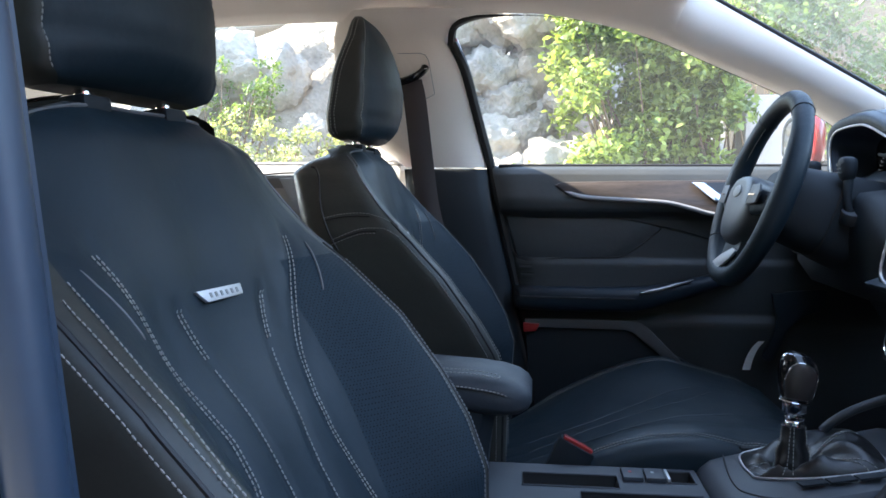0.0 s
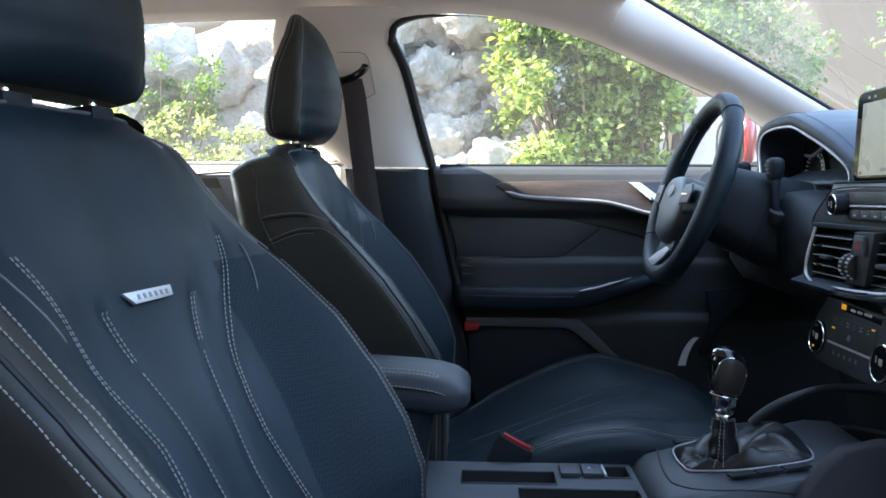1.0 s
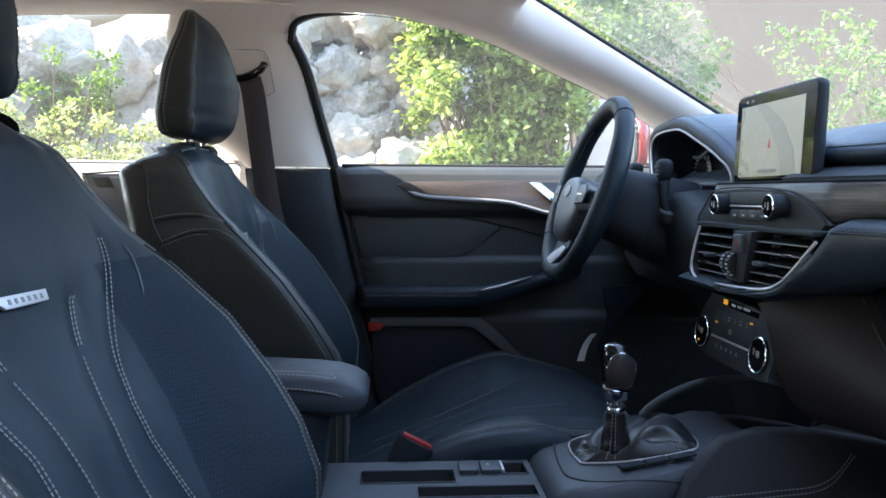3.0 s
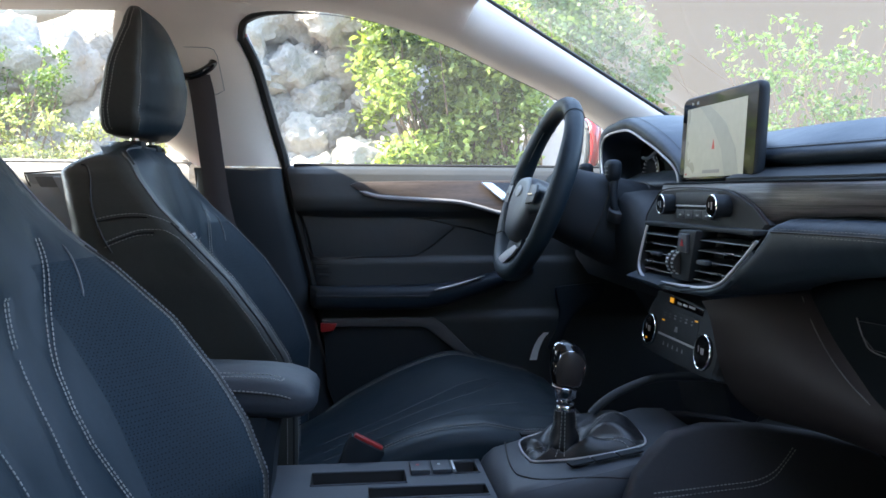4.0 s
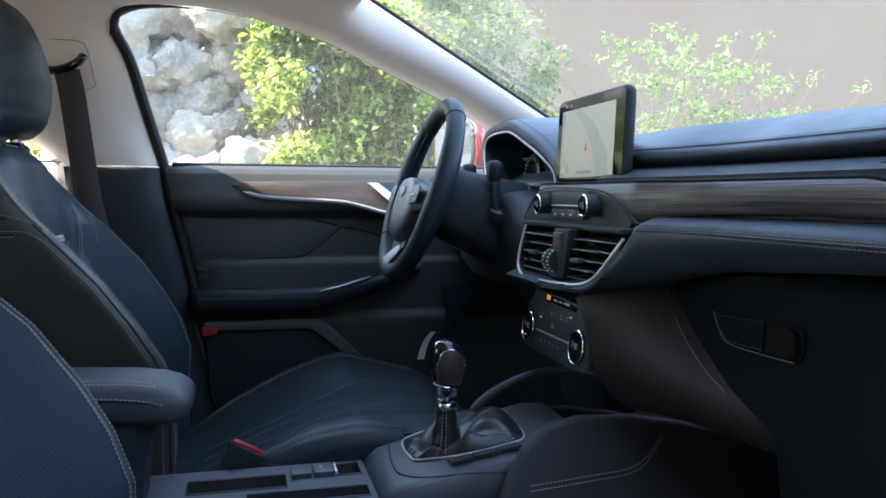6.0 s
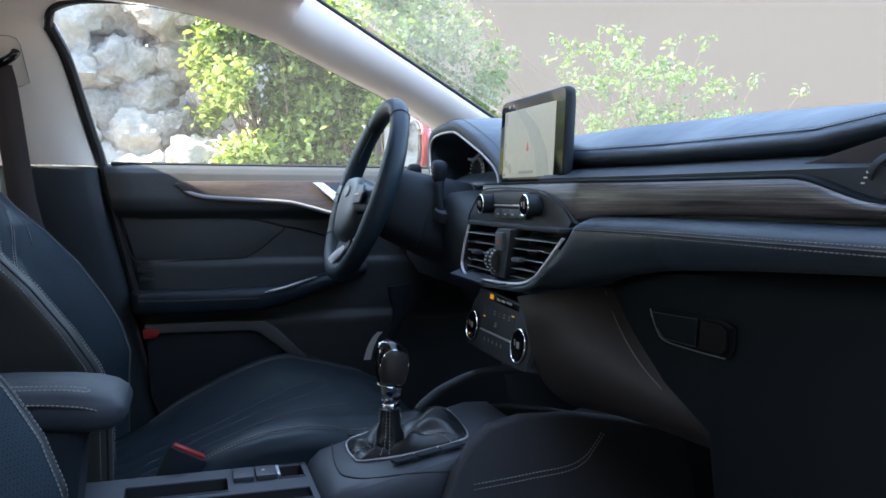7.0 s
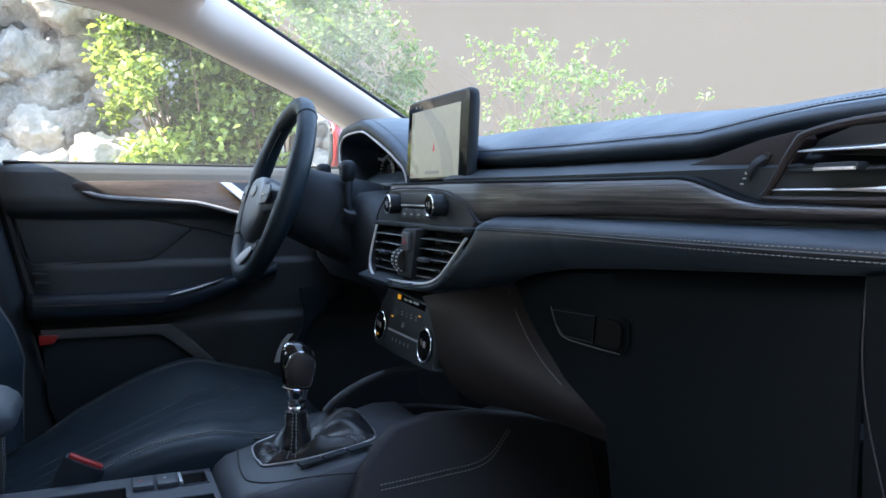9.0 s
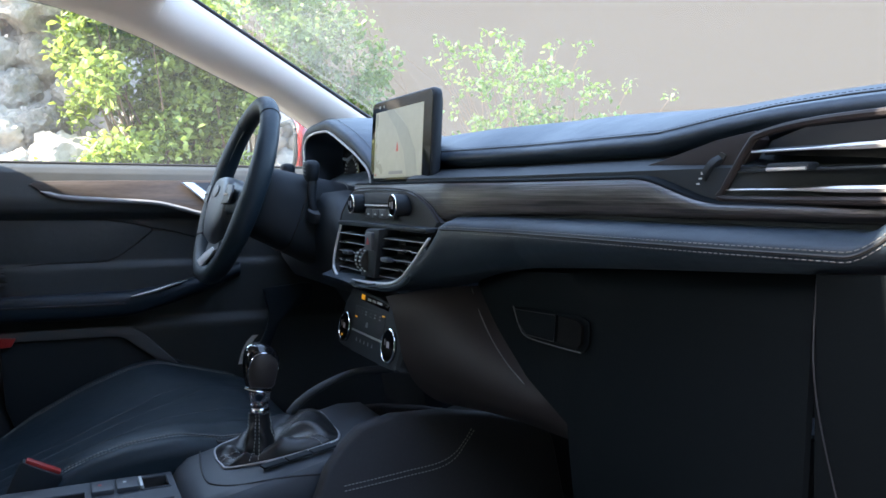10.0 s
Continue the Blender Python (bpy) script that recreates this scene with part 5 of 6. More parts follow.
def dashboard():
    root = thing("dashboard", "black soft-skinned dashboard with a dark wood band", "dashboard", (.6, 0, .6))
    ys = np.linspace(-.74, -.06, 60)
    # top pad with its rounded brow
    rows = []
    for y in list(np.linspace(-.76, .76, 90)):
        e = smooth(-.73, -.78, y) * .015
        dip = .030 * smooth(.08, .16, y)
        fx = .535 + .03 * smooth(.1, .2, y) + (face_x(min(-.1, y)) - .5)
        vent = brow_rise(y)
        c = .006 * smooth(-.5, -.3, y)
        rows.append([(fx + .040, y, .944 + vent - e - dip), (fx + .012, y, .951 + vent - e - dip), (fx + .002, y, .956 + vent - e - dip), (fx, y, .961 + vent - e - dip), (fx + .006, y, .9675 + vent - e - dip), (fx + .020, y, .976 + vent * .6 - e - dip), (fx + .045, y, .988 + vent * .5 - e - dip),
                     (fx + .08, y, .996 + c - e - dip * .8), (fx + .13, y, 1.0005 + c - e - dip * .4), (fx + .2, y, .999 + c - e), (fx + .30, y, .990 + c - e), (fx + .38, y, .975 - e)])
    part("top_pad", sheet(rows, .004), TOPSKIN, root, "soft black top pad", sharp=80)
    seam = [(.535 + (face_x(y) - .5) + .0085, y, .9703 + brow_rise(y)) for y in np.linspace(-.09, -.735, 140)]
    part("brow_seam", tube(seam, .0008, 6), RUBBER, root, "dark seam along the brow")
    part("brow_stitching", stitches([(x + .004, y, z + .0026) for x, y, z in seam], r=.00035), HARD, root, "fine dark stitching along the brow")
    # recess between brow and wood
    rows = []
    for y in ys:
        fx = face_x(y)
        rows.append([(fx + .075, y, .946), (fx + .055, y, .9455), (fx + .03, y, .940), (fx + .012, y, .9325), (fx + .012, y, .87)])
    part("recess", sheet(rows, .004), PLASTIC, root, "black recess below the brow", sharp=60)

    def wood_x(y):
        return face_x(y) - lerp([(-.42, 0), (-.30, .004), (-.24, .013), (-.19, .020), (-.15, .012), (-.10, .004), (-.08, 0), (.2, 0)], y)

    def wood_top(y):
        return .9300 - .0228 * smooth(-.485, -.585, y)
    rows = []
    for y in np.linspace(-.735, .11, 90):
        fx, zt, zb = wood_x(y), wood_top(y), lerp([(-.40, .8975), (-.28, .8950), (-.22, .8885), (-.135, .878), (.2, .878)], y)
        rows.append([(fx + .0025, y, zt - .0030), (fx, y, zt - .0045)] + [(fx - .0035 * math.sin(math.pi * f), y, zt - .003 + (zb + .006 - zt) * f) for f in (.2, .4, .6, .8)] + [(fx, y, zb + .003), (fx + .003, y, zb), (fx + .016, y, zb)])
    part("wood_band", sheet(rows, .003), WOOD, root, "dark grained wood band", sharp=60)
    # dark lip added over the wood's top edge to cut its highlight
    rows = [[(wood_x(y) - .0030, y, wood_top(y) - .0018), (wood_x(y) - .0022, y, wood_top(y) - .0004), (wood_x(y) + .002, y, wood_top(y) + .0008), (face_x(y) + .016, y, wood_top(y) + .0012)] for y in np.linspace(-.735, .11, 90)]
    part("wood_edge", sheet(rows, .001), GLOVE, root, "thin matt black lip added to cover the wood's top glint")
    # lower pad that sweeps down round the vents
    rows = []
    for y in np.linspace(-.74, .13, 170):
        fx, zb = face_x(y), bottom_z(y)
        cut = smooth(-.235, -.10, y)
        zt = max(pad_top(y), zb + .012)
        out = pad_out(y)
        r = [(fx + .02, y, zt - .002), (fx + .004, y, zt + .0005), (fx - out * .6, y, zt - .003), (fx - out * .95, y, zt - .009)]
        for f in (.15, .3, .45, .6, .75, .88):
            z = zt - .009 + (zb + .006 - zt + .009) * f
            r.append((fx - out - .002 * math.sin(math.pi * f) + .014 * f * f, y, z))
        r += [(fx - out + .018, y, zb + .002), (fx - out + .028, y, zb), (fx + .05, y, zb + .002)]
        rows.append(r)
    part("lower_pad", sheet(rows, .004), SOFT, root, "stitched lower pad sweeping round the vents", sharp=60)
    st, gr = bmesh.new(), bmesh.new()
    for o in (0, .0065):
        p = []
        for y in np.linspace(-.224, -.735, 120):
            cut = smooth(-.235, -.10, y)
            zt = pad_top(y)
            p.append((face_x(y) - pad_out(y) - .0044, y, max(zt, bottom_z(y) + .012) - .0095 - o))
        stitches(p, st, r=.00042)
        if not o:
            tube([q + Vector((.0, 0, -.0032)) for q in map(Vector, p)], .0012, 6, bm=gr)
    part("pad_stitching", st, PADTHREAD, root, "pale double stitching on the pad")
    part("pad_seam", gr, RUBBER, root)
    # lower dash, glovebox
    glove = thing("glovebox", "closed black glovebox with a recessed latch", "glovebox", (.53, -.42, .6))
    rows = []
    for y in np.linspace(-.662, -.185, 40):
        zt = bottom_z(y) - .003
        zl = lerp([(-.662, .56), (-.40, .56), (-.385, .68), (-.30, .715), (-.185, .795)], y)
        zl = min(zl, zt - .004)
        rows.append([(.512 + .02 + .02 * (1 - f), y, zt - (zt - zl) * f) if f < .02 else (.512 + .012 * (1 - f) + .004 * f * f, y, zt - (zt - zl) * f) for f in np.linspace(0, 1, 16)])
    lid = part("lid", sheet(rows, .006), GLOVE, glove, "matt black lid, deepened by shade put into its colour", sharp=60)
    gp = [(.5135, y, z) for y, z in ((-.276, .789), (-.40, .794), (-.413, .790), (-.413, .768), (-.405, .759), (-.36, .758), (-.305, .759), (-.288, .770))]
    part("latch_surround", prism(gp, (-.0012, 0, 0), .0005), GLOVE, glove, "thin rim round the latch")
    part("latch_line", tube(spline([(.5085, y, z) for y, z in ((-.276, .789), (-.288, .770), (-.305, .759), (-.36, .758), (-.405, .759))], 5), .0007, 6), MIDGREY, glove, "pale lower edge of the latch")
    gp = [(.5085, y, z) for y, z in ((-.283, .787), (-.365, .791), (-.362, .763), (-.308, .762), (-.292, .772))]
    part("latch", prism(gp, (-.003, 0, 0), .001), GLOVE, glove, "matt black latch flap")
    part("latch_line", tube([Vector(p) + Vector((-.003, 0, 0)) for p in gp], .0004, 5, True), KNEE, glove, "fine edge of the flap")
    # shade of the finger recess, painted as a flat black plate on the lid
    gp = [(.5085, y, z) for y, z in ((-.369, .791), (-.400, .791), (-.409, .787), (-.408, .768), (-.402, .763), (-.367, .763))]
    part("finger_recess", prism(gp, (-.0025, 0, 0), .0), RECESS_SHADE, glove, "flat black plate painted as the finger recess's shade")
    p = spline([(.503, -.186, .800), (.500, -.207, .779), (.499, -.240, .750), (.500, -.275, .726), (.503, -.31, .708)], 8)
    part("side_line", tube(p, [.0003] + [.0007] * (len(p) - 2) + [.0003], 6), MIDGREY, glove, "thin pale edge of the lid")
    p = spline([(.514, -.667, .857), (.512, -.668, .80), (.514, -.676, .75), (.52, -.695, .68), (.53, -.72, .62)], 8)
    part("side_line", tube(p, .0006, 6), KNEE, glove, "thin pale edge of the lid")
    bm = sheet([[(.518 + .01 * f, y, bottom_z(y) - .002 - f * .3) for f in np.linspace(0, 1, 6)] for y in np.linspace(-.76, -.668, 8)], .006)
    part("end_panel", bm, GLOVE, root, "black end panel, deepened by shade put into its colour")
    # wide satin flank of the centre stack
    rows = []
    a = spline([(.425, -.105, .783), (.428, -.122, .765), (.434, -.126, .735), (.442, -.126, .705), (.462, -.122, .672), (.50, -.115, .645), (.56, -.11, .63)], 5)
    b = spline([(.515, -.185, .80), (.513, -.205, .783), (.512, -.235, .757), (.513, -.275, .730), (.517, -.32, .706), (.525, -.37, .686), (.54, -.44, .66)], 5)
    for p, q2 in zip(a, b):
        rows.append([p.lerp(q2, f) + Vector((-.004, -.012, .004)) * math.sin(math.pi * f) for f in np.linspace(0, 1, 12)])
    part("stack_flank", sheet(rows, .004), STACK, root, "satin brown-black flank of the centre stack", sharp=80)
    bm = sheet([[b[-1].lerp(a[-1], f) + Vector((.35 * g, 0, -.02 * g)) for f in np.linspace(0, 1, 8)] for g in np.linspace(0, 1, 6)], .004)
    part("under_panel", bm, PLASTIC, root, "black panel below the stack")
    # driver's side
    rows = []
    for y in np.linspace(.115, .72, 30):
        zt = lerp([(.115, .84), (.14, .855), (.17, .873), (.205, .897), (.278, .913), (.70, .910)], y)
        o = .10 * smooth(.55, .62, y)
        rows.append([(x + o, yy, z) for x, yy, z in [(.60, y, zt + .004), (.50, y, zt + .004), (.466, y, zt), (.455, y, zt - .012), (.452, y, min(.84, zt - .025)), (.46, y, .79), (.485, y, .755), (.54, y, .735), (.64, y, .70)]])
    part("lower_fascia", sheet(rows, .004), PLASTIC, root, "black fascia round the steering column", sharp=60)
    rows = [[(.50 + .10 * f + .02 * math.sin(3 * f), y, .752 - .22 * f) for f in np.linspace(0, 1, 8)] for y in np.linspace(.14, .34, 8)]
    part("knee_bolster", sheet(rows, .004), PLASTIC, root, "black knee bolster below the column", sharp=60)
    bm = bmesh.new()
    rbox((.50, .63, .87), (.06, .11, .08), .012, bm=bm)
    part("outer_vent", bm, PLASTIC, root, "black outer vent housing")
    part("brow_cap", prism([(.530, y, z) for y, z in ((-.062, .980), (-.092, .978), (-.080, .955), (-.070, .955))], (.03, 0, 0), .003), SOFT, root, "small wedge closing the brow")
    return root


dash = dashboard()


def instrument_binnacle():
    root = thing("instrument_cluster", "deep hooded instrument cluster with lit dials", "instrument cluster", (.48, .37, .93))

    opening = spline([(y, z, 0) for y, z in ((.500, .895), (.515, .95), (.527, .995), (.516, 1.020), (.475, 1.0295), (.40, 1.0300), (.36, 1.0245), (.30, 1.006), (.24, .986), (.20, .970), (.166, .954), (.152, .935), (.150, .89))], 4)

    def arch(x, off):
        """Outline of the hood, flat on top and sloping away toward the middle of the car."""
        out = []
        for p in opening:
            d = Vector((p.x - .345, (p.y - .90) * 1.6, 0)).normalized()
            out.append(Vector((x, p.x + d.x * off, p.y + d.y * off)))
        return out
    rows = [arch(.60, -.022), arch(.515, -.002), arch(.501, .0), arch(.497, .006), arch(.496, .014), arch(.499, .020), arch(.507, .0235), arch(.525, .026), arch(.56, .030), arch(.62, .030), arch(.70, .015), arch(.78, -.02)]
    part("hood", sheet(rows), TOPSKIN, root, "soft black hood", sharp=80)
    part("hood_trim", tube(arch(.4985, .0005), .0022, 8), SATIN, root, "satin silver line inside the hood")
    st = bmesh.new()
    stitches([p + Vector((0, 0, .0012)) for p in arch(.512, .0248)], st)
    part("hood_stitching", st, HARD, root)
    bm = sheet([[p.lerp(Vector((p.x, .345, .94)), f) for p in arch(.575, -.015)] for f in (0, .5, 1)])
    part("dial_plate", bm, GLOSS, root, "black dial plate")
    part("visor_edge", tube(spline([(.56, .47, .985), (.555, .42, .982), (.555, .36, 1.0)], 6), [.001] + [.003] * 11 + [.001], 6), HARD, root, "curved edge inside the hood")
    for y in (.445, .275):
        d = part("dial", disc((.572, y, .950), (-1, 0, 0), .043, .006, 32, .001), GLOSS, root, "round dial")
        bm = bmesh.new()
        for k in range(21):
            a = math.radians(-130 + 13 * k)
            c = Vector((.568, y - .036 * math.sin(a), .950 + .036 * math.cos(a)))
            rbox(c, (.001, .0012, .006 if k % 2 == 0 else .0035), 0, pose(0, 0, 0, math.degrees(a), 0, 0), bm=bm)
        part("scale_mark", bm, WHITELIT, d, "pale scale marks")
        part("needle", rbox((.5675, y + .010, .940), (.001, .002, .03), 0, pose(0, 0, 0, -40, 0, 0)), REDLIT, d, "red needle")
    part("status_light", rbox((.5675, .335, .918), (.001, .018, .003), 0), BLUELIT, root, "blue lit bar")
    part("status_light", rbox((.5675, .36, .922), (.001, .006, .003), 0), BLUELIT, root)


instrument_binnacle()


def screen():
    root = thing("touchscreen", "free-standing touchscreen showing a pale map", "screen", (.49, 0, .93))
    tl = pose(.486, 0, .9925, 0, 2.5, 0)

    def outline(w, h, r, x, n=6):
        pts = []
        for sx, sz, a0 in ((1, 1, 0), (-1, 1, 90), (-1, -1, 180), (1, -1, 270)):
            for k in range(n + 1):
                a = math.radians(a0 + 90 * k / n)
                pts.append(tl @ Vector((x, sx * (w - r) + r * math.cos(a), sz * (h - r) + r * math.sin(a))))
        return pts
    rings = [outline(.108, .0575, .010, -.001), outline(.1105, .060, .012, .001), outline(.111, .0605, .012, .005), outline(.110, .0595, .012, .011), outline(.10, .052, .012, .017), outline(.06, .03, .01, .022), outline(.03, .025, .01, .05)]
    part("housing", loft(rings), PLASTIC, root, "black rounded housing", sharp=50)
    glass_ = part("front_glass", prism(outline(.1075, .057, .009, -.0018), tl.to_3x3() @ Vector((.001, 0, 0))), DARKGLASS, root, "gloss black front glass")

    def onface(pts, x, d=.0004):
        return prism([tl @ Vector((x, y, z)) for y, z in pts], tl.to_3x3() @ Vector((d, 0, 0)))
    mapm = emit("map_paper", (0.36, 0.37, 0.31), 0.29)
    part("map_display", onface(((.091, -.0545), (.091, .043), (-.083, .043), (-.083, -.0545)), -.0026), mapm, root, "pale grey lit map")
    part("map_area", onface(((.050, .043), (.02, .043), (-.03, .015), (-.06, -.02), (-.072, -.0545), (-.035, -.0545), (-.022, -.02), (.01, .015)), -.0031), emit("map_grey", (0.30, 0.315, 0.275), 0.25), root, "grey area of the map")
    part("position_arrow", onface(((.006, -.018), (-.002, -.018), (.002, -.005)), -.0034), REDLIT, root, "red position arrow")
    bm = bmesh.new()
    for k, y in enumerate((.078, .062)):
        merge(onface(((y, .048), (y, .0515), (y - .005, .0515), (y - .005, .048)), -.0028), bm)
    part("status_symbol", bm, WHITELIT, root, "small status symbols as plain bars")
    bm = merge(onface(((.03, -.050), (.03, -.0455), (-.02, -.0455), (-.02, -.050)), -.0034), bmesh.new())
    part("caption_bar", bm, emit("map_dark", (.2, .21, .21), .25), root, "grey caption bar")
    part("amber_mark", onface(((.086, -.0515), (.086, -.0488), (.081, -.0488), (.081, -.0515)), -.0034), RED, root)


screen()


def radio_panel():
    root = thing("radio_panel", "black audio control panel with two chrome ringed knobs", "control panel", (.44, -.03, .89))
    out = [(.156, .870), (.148, .884), (.120, .904), (.089, .9195), (.0, .922), (-.105, .9185), (-.139, .911), (-.171, .898), (-.194, .880), (-.185, .872)]

    def fx(y):
        return .449 + .12 * max(0, -y - .10) ** 1.3
    ringA = [(fx(y), y, z) for y, z in out]
    rings = [[Vector(p) + Vector((.05, 0, 0)) for p in ringA], [Vector(p) + Vector((.004, 0, 0)) for p in ringA]]
    c = Vector((.449, -.04, .896))
    rings.append([Vector(p).lerp(Vector((p[0], c.y, c.z)), .03) for p in ringA])
    rings.append([Vector(p).lerp(Vector((p[0] - .001, c.y, c.z)), .12) for p in ringA])
    part("fascia", loft(rings), PANEL, root, "satin charcoal fascia", sharp=35)
    part("chrome_line", tube(spline([Vector(p) + Vector((.001, 0, .0008)) for p in ringA[:9]], 4), .0011, 6), STACK, root)
    part("disc_slot", rbox((.4455, -.028, .8985), (.004, .115, .0024), .0008), SATIN, root, "chrome edged slot")
    part("display_strip", rbox((.4465, -.028, .9085), (.004, .120, .015), .001), HARD, root, "charcoal strip above the slot")
    bm = bmesh.new()
    for k in range(4):
        part("push_button", rbox((.4455, .012 - k * .0265, .8875), (.005, .0255, .012), .001), HARD, root)
        rbox((.4427, .012 - k * .0265, .8865), (.0006, .006, .002), 0, bm=bm)
    part("button_mark", bm, WHITELIT, root, "small pale marks")
    for y in (.053, -.105):
        k = part("knob", disc((.4445, y, .9), (-1, 0, 0), .0138, .026, 32, .0015), PLASTIC, root, "black rotary knob")
        part("knob_ring", ring((.4315, y, .9), (-1, 0, 0), .0130, .0009), CHROME, k, "chrome ring")
        part("knob_face", disc((.4312, y, .9), (-1, 0, 0), .0120, .002, 28), GLOSS, k, "gloss face")
        bm = bmesh.new()
        rbox((.4298, y - .003, .9), (.0006, .0018, .009), 0, bm=bm)
        rbox((.4298, y + .004, .901), (.0006, .0011, .006), 0, bm=bm)
        part("knob_mark", bm, SATIN, k)


radio_panel()


def vents():
    root = thing("air_vents", "pair of centre air vents in a satin silver frame", "air vent", (.44, -.04, .83))
    bez = spline([(.440, -.215, .8735), (.434, -.195, .852), (.428, -.170, .827), (.424, -.148, .8105), (.421, -.11, .801), (.420, -.03, .796), (.420, .055, .793), (.421, .09, .797), (.423, .108, .810), (.427, .110, .835), (.433, .104, .868)], 6)
    part("frame", tube(bez[3:], .0020, 8), SATIN, root, "satin silver frame")
    part("frame_lip", tube([p + Vector((.002, .003 * (1 if p.y > 0 else -1), -.0055)) for p in bez[5:]], .004, 8), SOFT, root)
    rows = [[(p.x + .05 * f, p.y * (1 - .06 * f), p.z) for p in bez] for f in (0.04, .5, 1)]
    part("duct", sheet(rows), RUBBER, root, "black duct")
    part("duct_back", prism([(.478, p.y * .95, p.z) for p in bez[::3]], (.004, 0, 0)), RUBBER, root)
    part("hood", rbox((.447, -.045, .8715), (.03, .32, .006), .002), PLASTIC, root, "black upper lip")
    for k, z in enumerate((.856, .843, .830, .817, .806)):
        def edge(zz):
            return lerp([(.80, -.118), (.8105, -.146), (.827, -.168), (.852, -.193), (.8735, -.214)], zz)
        for y0, y1, tab in ((.100, -.012, k in (1, 3)), (-.066, edge(z) + .004, k in (1, 3))):
            xa = .430
            bm = prism([(xa, y0, z), (xa + .028, y0, z + .003), (xa + .028 + (.006 if y1 < -.1 else 0), y1, z + .003), (xa + (.006 if y1 < -.1 else 0), y1, z)], (0, 0, .0018), .0006)
            sl = part("slat", bm, PLASTIC, root)
            part("slat_edge", tube([(xa - .0004, y0, z + .0009), (xa - .0004 + (.006 if y1 < -.1 else 0), y1, z + .0009)], .0007, 6), PALEGREY, sl, "paler leading edge")
            if tab:
                ym = y1 + .032 if y1 < -.1 else y0 - .018
                part("chrome_tip", rbox((xa - .0005 + (.005 if y1 < -.1 else 0), ym, z + .001), (.003, .026, .0034), .001), CHROME, sl, "chrome tipped slat")
        if k == 2:
            for y in (.045, -.105):
                part("slide_tab", rbox((.424, y, z + .001), (.010, .024, .0055), .002), HARD, root, "grey slide tab")
    for j in range(4):
        for y0 in (.08, -.09):
            part("upright_vane", rbox((.462, y0 - j * .024, .834), (.012, .002, .056), 0), PLASTIC, root)
    hz = part("divider", prism([(.422, y, z) for y, z in ((-.034, .868), (-.084, .869), (-.064, .803), (-.012, .803))], (.03, 0, 0), .003), PLASTIC, root, "black divider")
    part("hazard_switch", rbox((.420, -.055, .852), (.006, .024, .024), .002), HARD, hz, "hazard switch")
    part("hazard_mark", prism([(.4165, y, z) for y, z in ((-.050, .848), (-.060, .848), (-.055, .857))], (.0005, 0, 0)), RED, hz, "red triangle")
    for y in (-.021, -.037):
        w = part("thumbwheel", disc((.428, y, .825), (0, 1, 0), .016, .011, 28, .001), RUBBER, hz, "knurled thumbwheel")
        bm = bmesh.new()
        for a in np.linspace(-1.0, 1.0, 7):
            rbox((.428 - .0162 * math.cos(a), y, .825 + .0162 * math.sin(a)), (.0012, .006, .0018), 0, bm=bm)
        part("grip_mark", bm, SATIN, w)


vents()


